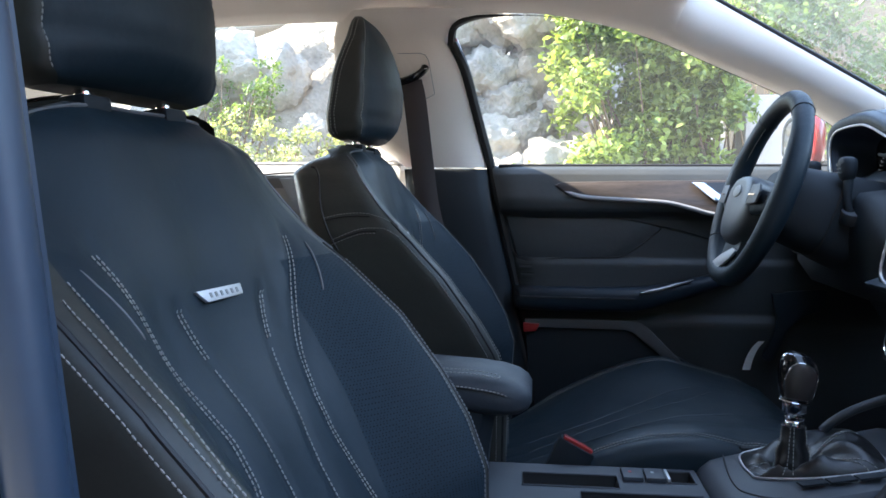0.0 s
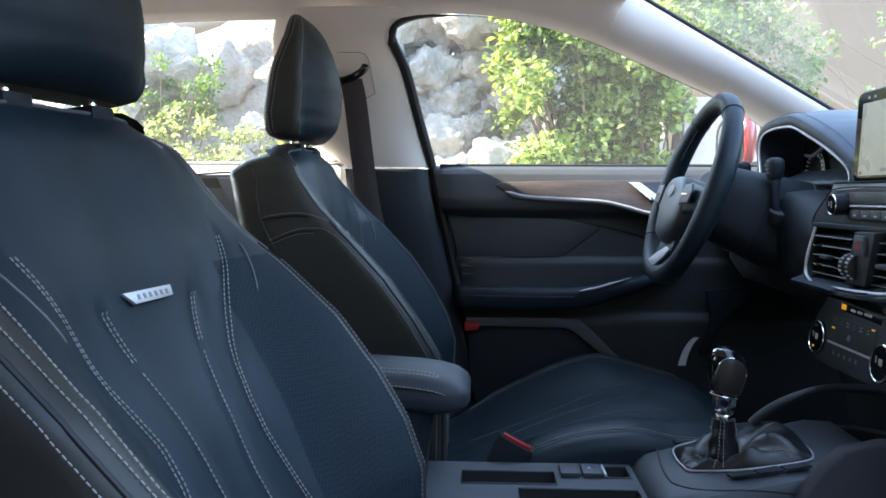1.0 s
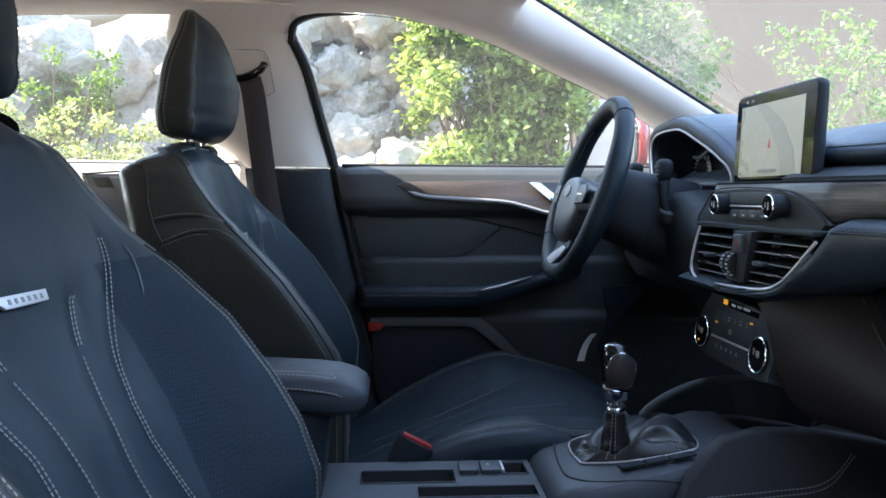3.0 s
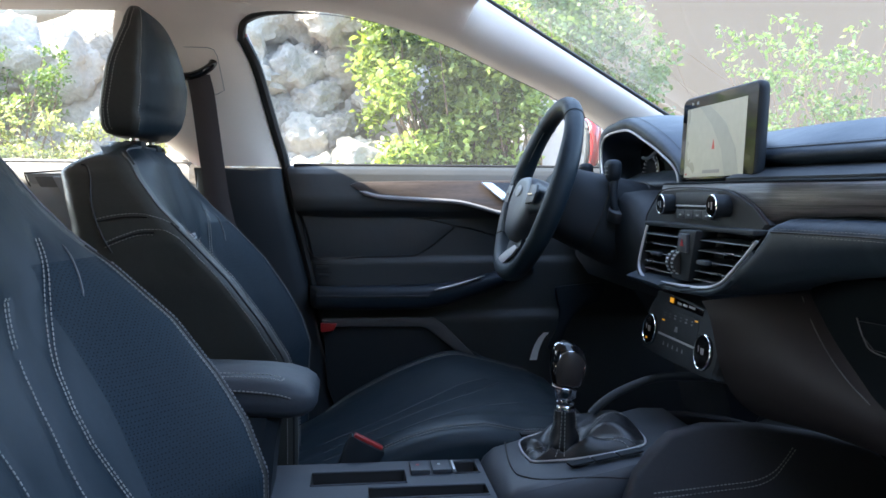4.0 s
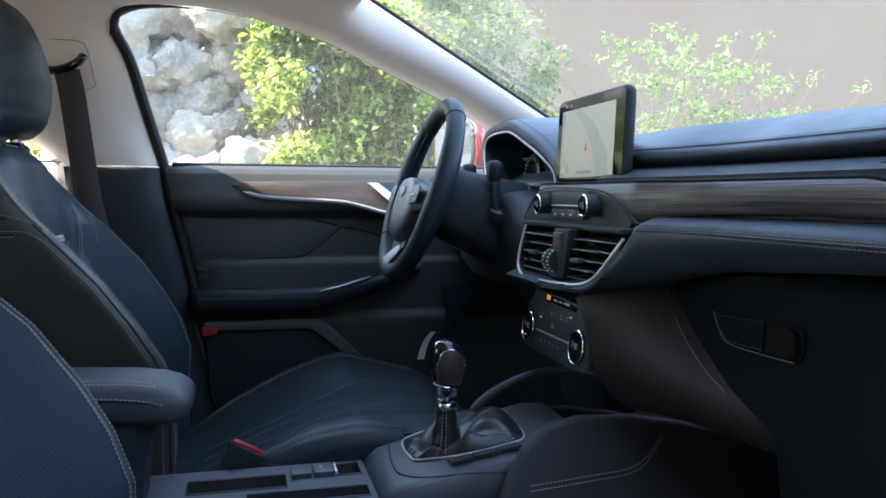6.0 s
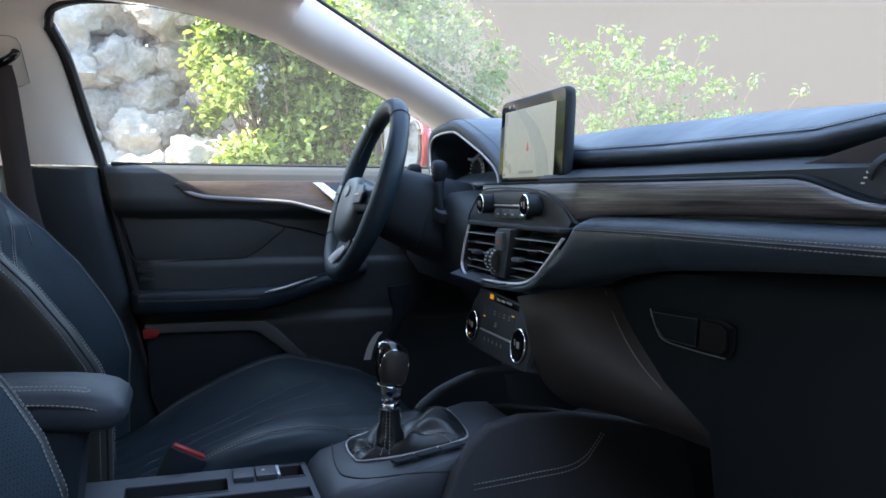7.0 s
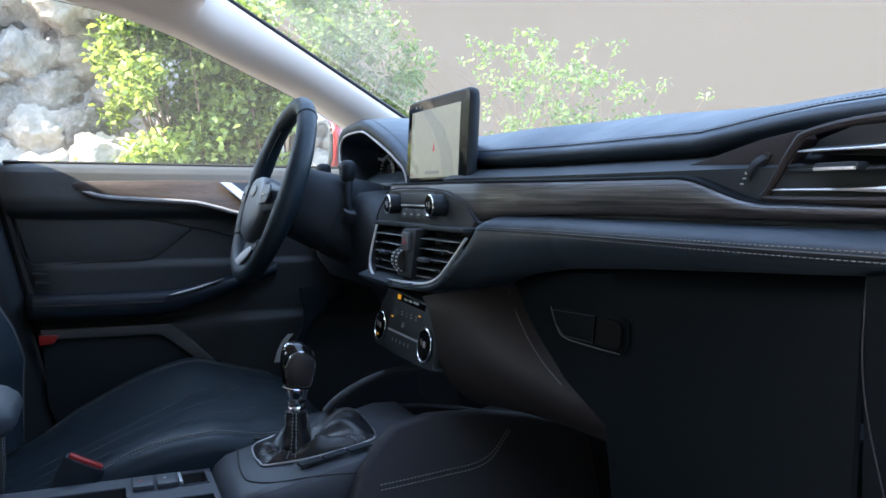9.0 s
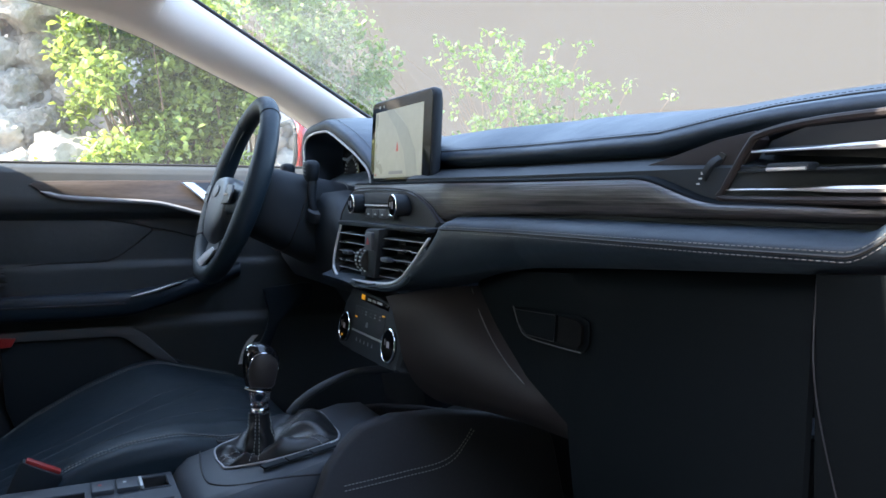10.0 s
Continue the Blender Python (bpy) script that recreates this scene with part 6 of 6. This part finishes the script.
def climate_panel():
    root = thing("climate_panel", "black climate control panel with two chrome ringed dials", "control panel", (.44, 0, .73))
    tl = pose(.436, -.005, .732, 0, 8, 0)

    def P(x, y, z):
        return tl @ Vector((x, y, z))
    out = [(.112, -.03), (.100, -.045), (-.098, -.045), (-.118, -.034), (-.124, .0), (-.112, .022), (-.094, .038), (.07, .045), (.088, .036), (.108, .012)]
    out = [(p.x, p.y) for p in spline([(y, z, 0) for y, z in out + out[:1]], 4)[:-1]]
    part("fascia", loft([[P(.06, y, z) for y, z in out], [P(.004, y, z) for y, z in out], [P(.0, y * .975, z * .96) for y, z in out], [P(-.001, y * .85, z * .8) for y, z in out]]), PLASTIC, root, "matt black fascia", sharp=35)
    part("display", prism([P(-.0016, y, z) for y, z in ((.055, .022), (-.062, .022), (-.062, -.016), (.055, -.016))], tl.to_3x3() @ Vector((.002, 0, 0)), .0008), PLASTIC, root, "gloss black touch strip")
    part("warning_plate", prism([P(-.0016, y, z) for y, z in ((.036, .041), (-.07, .036), (-.07, .028), (.036, .031))], tl.to_3x3() @ Vector((.002, 0, 0)), .0005), GLOSS, root, "airbag warning plate")
    part("amber_lamp", prism([P(-.0022, y, z) for y, z in ((.034, .0400), (.022, .0394), (.022, .0325), (.034, .033))], tl.to_3x3() @ Vector((.0008, 0, 0))), ORANGE, root, "amber warning lamp")
    bm = bmesh.new()
    for y, w in ((.008, .012), (-.010, .012), (-.028, .018)):
        merge(prism([P(-.0022, yy, zz) for yy, zz in ((y, .0366), (y - w, .036), (y - w, .033), (y, .0335))], tl.to_3x3() @ Vector((.0006, 0, 0))), bm)
    part("warning_text", bm, WHITELIT, root, "pale bars of small lettering")
    bm = bmesh.new()
    for k in range(6):
        y = .044 - k * .0175
        for dz in (.012, .016):
            merge(prism([P(-.0022, yy, zz) for yy, zz in ((y + .003, dz), (y - .003, dz), (y - .003, dz + .002), (y + .003, dz + .002))], tl.to_3x3() @ Vector((.0006, 0, 0))), bm)
    for k in range(5):
        y = .036 - k * .0155
        merge(prism([P(-.0012, yy, zz) for yy, zz in ((y + .0025, -.028), (y - .0025, -.028), (y - .001, -.023), (y + .001, -.023))], tl.to_3x3() @ Vector((.0006, 0, 0))), bm)
    merge(prism([P(-.0022, yy, zz) for yy, zz in ((.006, -.004), (-.004, -.004), (-.003, .003), (.003, .003))], tl.to_3x3() @ Vector((.0006, 0, 0))), bm)
    part("symbol", bm, emit("dim_symbol", (.12, .13, .14), .05), root, "dim lit symbols as plain marks")
    part("bright_bar", prism([P(-.0024, y, z) for y, z in ((.056, -.0125), (-.058, -.0125), (-.058, -.0152), (.056, -.0152))], tl.to_3x3() @ Vector((.001, 0, 0))), SATIN, root, "slim bright bar")
    for y, z in ((.046, .006), (-.056, .0195)):
        part("amber_mark", prism([P(-.0024, y + a, z + b) for a, b in ((.004, .001), (-.004, .001), (-.004, -.001), (.004, -.001))], tl.to_3x3() @ Vector((.0006, 0, 0))), ORANGE, root, "small amber mark")
    n = tl.to_3x3() @ Vector((-1, 0, 0))
    for y in (.087, -.087):
        c = P(.012, y, -.014)
        k = part("dial", disc(c, n, .023, .03, 36, .0015), PLASTIC, root, "black rotary dial")
        f = c + n * .0155
        part("dial_ring", ring(f, n, .0215, .0013, 40), CHROME, k, "chrome ring")
        part("dial_face", disc(f, n, .0196, .002, 32), GLOSS, k, "gloss black face")
        bm = bmesh.new()
        for a, b, w, h in ((-.0045, .001, .003, .008), (-.0000, .001, .0025, .008), (.008, .003, .0012, .008), (-.002, -.0105, .007, .0012)):
            rbox(f + n * .0012 + Vector((0, a, b)), (.0006, w, h), 0, bm=bm)
        part("dial_figure", bm, emit("dial_figure", (.3, .3, .33), .08), k, "pale figures as plain bars")
    part("amber_mark", rbox(P(-.0050, .090, -.027), (.0006, .004, .0025), 0), ORANGE, root)


climate_panel()


def side_vent():
    root = thing("air_vent", "outer air vent with chrome edged slats", "air vent", (.53, -.62, .93))
    fx = .522
    part("frame", tube(spline([(fx - .004, y, z) for y, z in ((-.74, .9100), (-.63, .9100), (-.575, .9112), (-.577, .918), (-.588, .934), (-.600, .950), (-.612, .9585), (-.66, .9645), (-.74, .966))], 5), .003, 8), STACK, root, "satin black vent frame")
    part("duct", prism([(fx + .02, y, z) for y, z in ((-.572, .911), (-.74, .911), (-.74, .965), (-.63, .963), (-.600, .955))], (.004, 0, 0)), RUBBER, root, "black duct")
    part("side_plate", prism([(fx + .002, y, z) for y, z in ((-.45, .9325), (-.495, .9315), (-.525, .9235), (-.550, .9140), (-.572, .9105), (-.590, .936), (-.604, .955), (-.60, .962), (-.56, .957), (-.50, .944), (-.45, .9345))], (.012, 0, 0), .002), STACK, root, "satin brown-black cheek beside the vent")
    part("wheel_slot", prism([(fx + .001, y, z) for y, z in ((-.546, .920), (-.553, .9185), (-.573, .945), (-.567, .9475))], (.002, 0, 0)), RUBBER, root, "dark slot")
    w = part("thumbwheel", disc((fx + .006, -.560, .933), (0, .8, .52), .014, .006, 24, .001), PLASTIC, root, "ribbed thumbwheel")
    bm = bmesh.new()
    for k in range(3):
        rbox((fx - .0078 + .0004 * k, -.5525 - .002 * k, .9225 + .0042 * k), (.001, .0028, .0012 + .0008 * (k == 2)), 0, bm=bm)
    part("wheel_mark", bm, SATIN, w)
    for k, (z, y0) in enumerate(((.9165, -.578), (.9305, -.588), (.9445, -.602))):
        sl = part("slat", prism([(fx - .004, y0, z), (fx + .02, y0, z + .003), (fx + .02, -.74, z + .003), (fx - .004, -.74, z)], (0, 0, .0022), .0008), PLASTIC, root)
        if k in (0, 2):
            part("chrome_edge", tube([(fx - .005, y, z + .001) for y in np.linspace(y0 - .002, -.735, 16)], [.0005] + [.0009] * 6 + [.0012, .0016, .002, .0024, .0024, .0024, .0024, .0022, .002], 6), SATIN, sl, "chrome edged slat")
    tab = part("slide_tab", rbox((fx - .006, -.642, .9335), (.012, .036, .006), .0025), PLASTIC, root, "dark slide tab")
    part("tab_edge", rbox((fx - .0125, -.642, .9318), (.002, .034, .0026), .0008), SATIN, tab, "bright lower edge")


side_vent()


# ---- centre console ----
def top_z(x):
    return .545 + .22 * (x - .2)


def gaiter_outline():
    g = [(.238, .003), (.236, .05), (.243, .088), (.27, .098), (.34, .107), (.382, .108), (.395, .09), (.391, .02), (.386, -.026), (.368, -.042), (.30, -.032), (.25, -.008)]
    return spline([(x, y, top_z(x) + .002) for x, y in g] + [(g[0][0], g[0][1], top_z(g[0][0]) + .002)], 5)[:-1]


def console():
    root = thing("centre_console", "charcoal centre console with trays and gear lever surround", "centre console", (.15, .02, .29))
    holes = [(-.055, .072, .008, .055), (.142, .174, .036, .080), (.02, .174, -.045, -.008)]
    xs = sorted({-.30, .182} | {v for h in holes for v in h[:2]})
    ys = sorted({-.066, .092} | {v for h in holes for v in h[2:]})
    bm = bmesh.new()

    def quad(*p):
        bm.faces.new([bm.verts.new(q) for q in p])
    for x0, x1 in zip(xs, xs[1:]):
        for y0, y1 in zip(ys, ys[1:]):
            if not any(h[0] <= x0 and x1 <= h[1] and h[2] <= y0 and y1 <= h[3] for h in holes):
                quad((x0, y0, .53), (x1, y0, .53), (x1, y1, .53), (x0, y1, .53))
    for s, y0, y1 in ((-1, -.066, -.078), (1, .092, .104)):
        prof = [(y0, .53), (y0 + (y1 - y0) * .5, .5285), (y0 + (y1 - y0) * .85, .523), (y1, .515), (y1, .32)]
        for (a, za), (c, zc) in zip(prof, prof[1:]):
            quad((-.30, a, za), (.182, a, za), (.182, c, zc), (-.30, c, zc))
    bmesh.ops.remove_doubles(bm, verts=bm.verts, dist=.0002)
    part("body", bm, HARD, root, "charcoal plastic body", sharp=40)
    for x0, x1, y0, y1 in holes:
        bm = bmesh.new()
        d = .028
        r = [(x0, y0), (x1, y0), (x1, y1), (x0, y1)]
        vt = [bm.verts.new((x, y, .5302)) for x, y in r]
        vb = [bm.verts.new((x + (.004 if x == x0 else -.004), y + (.003 if y == y0 else -.003), .53 - d)) for x, y in r]
        for k in range(4):
            bm.faces.new((vt[k], vt[(k + 1) % 4], vb[(k + 1) % 4], vb[k]))
        bm.faces.new(vb)
        t = part("tray", bm, RUBBER, root, "dark recessed tray")
        part("tray_rim", tube([(x, y, .5305) for x, y in r], .0016, 6, True), HARD, t)
    rings = []
    for x, z, w0, w1 in ((.178, .515, -.072, .10), (.19, .535, -.078, .104), (.205, .546, -.082, .108), (.24, .554, -.086, .112), (.32, .5715, -.088, .118), (.40, .589, -.086, .12), (.43, .596, -.084, .12), (.46, .596, -.08, .115), (.47, .58, -.08, .11)):
        rings.append([(x, w0 - .006, .32), (x, w0 - .004, z - .04), (x, w0, z - .012), (x, w0 + .006, z - .003), (x, w0 + .018, z), (x, w1 - .018, z), (x, w1 - .006, z - .003), (x, w1, z - .012), (x, w1, .32)])
    part("lever_surround", loft(rings), HARD, root, "raised charcoal gear lever surround", sharp=40)
    for k in range(2):
        b = part("switch", rbox((.093 + k * .030, .057, .533), (.027, .040, .007), .002), HARD, root, "parking brake switch")
        part("switch_mark", rbox((.090 + k * .030, .058, .5368), (.004, .006, .0004), 0), WHITELIT if k else RED, b)
    part("bright_edge", rbox((.1395, .057, .5335), (.004, .038, .005), .001), SATIN, root, "satin edge")
    # bright ring round the gaiter
    gp = gaiter_outline()
    part("gaiter_ring", tube(gp, .0016, 8, True), SATIN, root, "bright ring round the gaiter")
    part("gaiter_plate", prism([p + Vector((0, 0, -.001)) for p in gp], (0, 0, .0015)), PLASTIC, root)
    for k in range(3):
        x = .288 + k * .031
        b = part("switch", prism([(x - .014, -.043 - k * .004, top_z(x) + .0015), (x + .015, -.046 - k * .004, top_z(x + .029) + .0015), (x + .018, -.061 - k * .004, top_z(x + .032) + .001), (x - .011, -.058 - k * .004, top_z(x + .003) + .001)], (0, 0, .003), .001), PLASTIC, root, "flat black switch")
        part("switch_mark", rbox((x + .003, -.052 - k * .004, top_z(x) + .0056), (.004, .006, .0004), 0), PALEGREY, b)
    part("switch", rbox((.262, .108, top_z(.262) + .001), (.03, .014, .004), .001), PLASTIC, root)
    gv = spline([(.222, .10, .5505), (.214, .038, .5485), (.212, -.009, .5478), (.218, -.037, .5495), (.244, -.066, .5545), (.30, -.0835, .5620), (.36, -.0905, .560)], 6)
    part("surround_groove", tube(gv, .0013, 6), RUBBER, root, "dark groove round the lever surround")
    # padded knee panels on both sides
    for s, yy in ((-1, -.10), (1, .135)):
        kp = [(.318, .40), (.321, .535), (.340, .573), (.362, .598), (.389, .6185), (.435, .628), (.509, .626), (.58, .614), (.641, .598), (.664, .586), (.672, .57), (.676, .50), (.678, .40)]
        drop = 0 if s == -1 else .045
        bm = prism([(x, yy, z - drop) for x, z in kp], (0, .02 * -s, 0), .006, 3)
        for v in bm.verts:
            v.co.y += s * .30 * (.628 - drop - v.co.z)      # the panel leans outward toward its foot
        part("knee_pad", bm, KNEE, root, "padded knee panel")
    st = bmesh.new()
    for o in (0, .006):
        p = [Vector((v.x, v.y - .30 * (.628 - v.z), v.z)) for v in spline([(.360, -.1008, .554 - o), (.40, -.1008, .5565 - o), (.446, -.1008, .560 - o), (.490, -.1008, .5635 - o), (.515, -.1008, .572 - o), (.532, -.1008, .586 - o * .8), (.546 + o * .7, -.1008, .601 - o * .3)], 8)]
        stitches(p, st)
    part("knee_stitching", st, THREAD, root, "pale double stitching on the knee panel")
    p = spline([(.347, .085, .594), (.361, .083, .609), (.386, .081, .626), (.426, .08, .642), (.465, .079, .648), (.53, .075, .645), (.60, .07, .632)], 6)
    part("side_arch", tube(p, .0065, 10, flat=1.0), HARD, root, "curved bracing edge beside the storage well")
    bm = sheet([[(.43 + .25 * f, y, .585 - .03 * math.sin(math.pi * f)) for f in np.linspace(0, 1, 8)] for y in np.linspace(-.085, .115, 6)], .003)
    part("storage_well", bm, RUBBER, root, "dark storage well")


def gear_lever():
    root = thing("gear_lever", "manual gear lever with leather knob and gaiter", "gear lever", (.29, .015, .57))
    cy = .015
    rings = []
    rng = random.Random(3)
    rim = gaiter_outline()
    nk = len(rim)
    for f in np.linspace(0, 1, 30):
        pts = []
        for k, g in enumerate(rim):
            a = math.atan2(g.y - cy, g.x - .288)
            e = Vector((.288 + .0135 * math.cos(a), cy + .0135 * math.sin(a), 0))
            u = smooth(.52, 1, f) * .985
            q = e.lerp(Vector((g.x, g.y, 0)), u) + Vector((math.cos(a), math.sin(a), 0)) * (.0075 * smooth(.05, .5, f) * (1 - u))
            z = top_z(q.x) + .0015 + (.622 - top_z(q.x)) * (1 - smooth(-.1, .6, f))
            ahead = .5 + .5 * math.cos(a - .1)
            z += math.sin(math.pi * min(1, max(0, (u - .05) / .95))) ** .7 * (.006 + .017 * ahead + .005 * math.sin(5 * a + 1.2) + .003 * math.sin(9 * a + 8 * u))
            w = .0011 * math.sin(30 * f + 2.5 * math.sin(2 * a)) * smooth(.05, .2, f) * smooth(.6, .4, f)
            pts.append((q.x + w * math.cos(a), q.y + w * math.sin(a), z))
        rings.append(pts)
    part("gaiter", loft(rings), GAITER, root, "creased black leather gaiter", sharp=80)
    st = bmesh.new()
    turn = [math.degrees(math.atan2(g.y - cy, g.x - .288)) for g in rim]
    for want in (-112, -35, 25, 80, 172):
        k = min(range(nk), key=lambda i: abs((turn[i] - want + 180) % 360 - 180))
        for o in (0, 1):
            path = [Vector(r[(k + o) % nk]) + (Vector(r[(k + o) % nk]) - Vector((.288, cy, r[0][2] - .012))).normalized() * .0014 for r in rings]
            stitches(path, st)
    part("gaiter_stitching", st, THREAD, root, "pale stitching on the gaiter")
    bm = bmesh.new()
    loft([[(.288 + r * math.cos(a), cy + r * math.sin(a), z) for a in np.linspace(0, 2 * math.pi, 28, endpoint=False)] for z, r in ((.617, .0118), (.619, .0128), (.625, .0130), (.627, .0122), (.628, .0112), (.631, .0122), (.633, .0122), (.6345, .0088), (.637, .0084), (.6375, .0086), (.638, .0138), (.6395, .0146), (.651, .0150))], bm=bm)
    part("collar", bm, CHROME, root, "polished collar")
    rings = []
    for z, rx, ry, dx in ((.650, .0150, .0145, 0), (.652, .0162, .0152, 0), (.660, .0192, .0170, .001), (.672, .0224, .0195, .002), (.684, .0240, .0208, .003), (.695, .0240, .0208, .004), (.7035, .0212, .0190, .003), (.7105, .0155, .0148, .001), (.7140, .0085, .0085, 0)):
        rings.append([(.287 + dx + rx * math.cos(a), cy + ry * math.sin(a), z - .16 * rx * math.cos(a) * (1 if z < .7 else .6)) for a in np.linspace(0, 2 * math.pi, 36, endpoint=False)])
    part("knob", loft(rings), GLOSS, root, "rounded gloss black knob", sharp=60)
    for s in (1, -1):
        shape = [(-.0130, .658), (-.0158, .673), (-.0150, .687), (-.0098, .6985), (.0, .7035), (.0112, .7010), (.0195, .6935), (.0230, .685), (.0212, .672), (.0168, .657), (.0, .6575)]
        edge = spline([(x, z, 0) for x, z in shape + shape[:1]], 4)[:-1]
        def bulge(f, lift):
            out = []
            for p in edge:
                x, z = .002 + (p.x - .002) * f, .680 + (p.y - .680) * f
                rx, ry = lerp([(.650, .0150), (.672, .0224), (.690, .0242), (.7035, .0220), (.7105, .016)], z), lerp([(.650, .0145), (.672, .0196), (.690, .0210), (.7035, .0193), (.7105, .015)], z)
                y = ry * math.sqrt(max(.12, 1 - ((x - .003) / (rx + .002)) ** 2))
                out.append((.287 + x, cy + s * (y + lift), z))
            return out
        part("knob_pad", loft([bulge(1, -.004), bulge(1, .0008), bulge(.94, .0016), bulge(.6, .0018), bulge(.2, .0018)]), SOFTPAD, root, "satin brown-grey side pad", sharp=60)
        part("knob_line", tube([Vector(p) for p in bulge(1.03, .0006)], .0008, 6, True), CHROME, root, "fine chrome outline")
    part("knob_line", tube([(.2865 + .0172 * math.cos(a), cy + .0168 * math.sin(a), .6520 - .0028 * math.cos(a)) for a in np.linspace(0, 2 * math.pi, 32, endpoint=False)], .0014, 6, True), CHROME, root, "chrome lower line")
    part("knob_cap", loft([[(.285 + r * math.cos(a), cy + r * math.sin(a), z) for a in np.linspace(0, 2 * math.pi, 24, endpoint=False)] for z, r in ((.7075, .0150), (.7117, .0128), (.7137, .0090), (.7143, .0040))]), CHROME, root, "small polished top cap")
    bm = bmesh.new()
    for dy in (-.006, 0, .006):
        rbox((.285, cy + dy, .7145), (.010, .0012, .0006), 0, bm=bm)
    rbox((.285, cy, .7145), (.0012, .012, .0006), 0, bm=bm)
    part("shift_pattern", bm, RUBBER, root, "engraved shift pattern")


def armrest_box():
    root = thing("armrest", "padded leather centre armrest with pale stitching", "armrest", (-.2, 0, .5))
    rings = []
    for x, zt, zb, hw in ((-.42, .697, .648, .066), (-.30, .697, .647, .07), (-.172, .6945, .643, .072), (-.11, .691, .638, .072), (-.08, .687, .636, .071), (-.060, .681, .638, .067), (-.048, .673, .645, .060), (-.043, .665, .653, .047)):
        pts = []
        for k in range(28):
            a = 2 * math.pi * k / 28
            pts.append((x, hw * math.copysign(abs(math.cos(a)) ** .55, math.cos(a)), (zt + zb) / 2 + (zt - zb) / 2 * math.copysign(abs(math.sin(a)) ** .6, math.sin(a))))
        rings.append(pts)
    part("lid", loft(rings), ARMLEATHER, root, "padded grey-black leather lid", sharp=60)
    st = bmesh.new()
    stitches(spline([(-.40, -.0735, .683), (-.25, -.0735, .682), (-.15, -.0738, .680), (-.10, -.073, .675), (-.075, -.0695, .668), (-.060, -.062, .657)], 8), st)
    stitches(spline([(-.40, -.060, .698), (-.25, -.060, .697), (-.172, -.060, .6945), (-.11, -.059, .691), (-.085, -.058, .687), (-.083, -.05, .6885)], 8), st)
    stitches(spline([(-.40, -.050, .6995), (-.25, -.050, .699), (-.172, -.050, .6965), (-.11, -.049, .693), (-.083, -.049, .6885)], 8), st)
    part("stitching", st, THREAD, root, "pale stitched seams")
    part("seam", tube(spline([(-.42, -.0725, .681), (-.25, -.0725, .680), (-.15, -.0728, .678), (-.10, -.072, .673), (-.075, -.0685, .666), (-.058, -.06, .654)], 6), .0012, 6), RUBBER, root)
    part("box", loft([[(x, y, z) for x, y in ((-.40, -.06), (-.11 + d, -.06), (-.095 + d, -.045), (-.095 + d, .045), (-.11 + d, .06), (-.40, .06))] for z, d in ((.30, -.02), (.50, -.01), (.60, 0), (.648, .008))]), PLASTIC, root, "black storage box", sharp=40)
    part("latch", rbox((-.092, 0, .635), (.012, .03, .018), .004), PLASTIC, root, "black latch")


def tag_and_pedals():
    root = thing("paper_tag", "white paper tag hanging in the driver's footwell", "tag", (.417, .655, .59))
    c = spline([(.430, .655, .613), (.419, .655, .600), (.409, .655, .578), (.403, .655, .553)], 6)
    rows = [[p + Vector((-o, 0, 0)) for o in (0, .006 + .004 * i / len(c), .012 + .004 * i / len(c))] for i, p in enumerate(c)]
    part("strip", sheet(rows, .001), WHITE, root, "white paper strip")
    root = thing("pedals", "black pedals in the dark footwell", "pedals", (.82, .38, .35))
    for y, w in ((.30, .05), (.38, .07), (.47, .06)):
        part("pedal", rbox((.80, y, .42), (.015, w, .07), .006, pose(0, 0, 0, 0, -25, 0)), RUBBER, root, "rubber pedal")
        part("pedal_arm", tube([(.80, y, .42), (.86, y, .52), (.88, y, .65)], .008, 8), PLASTIC, root)


console()
gear_lever()
armrest_box()
tag_and_pedals()
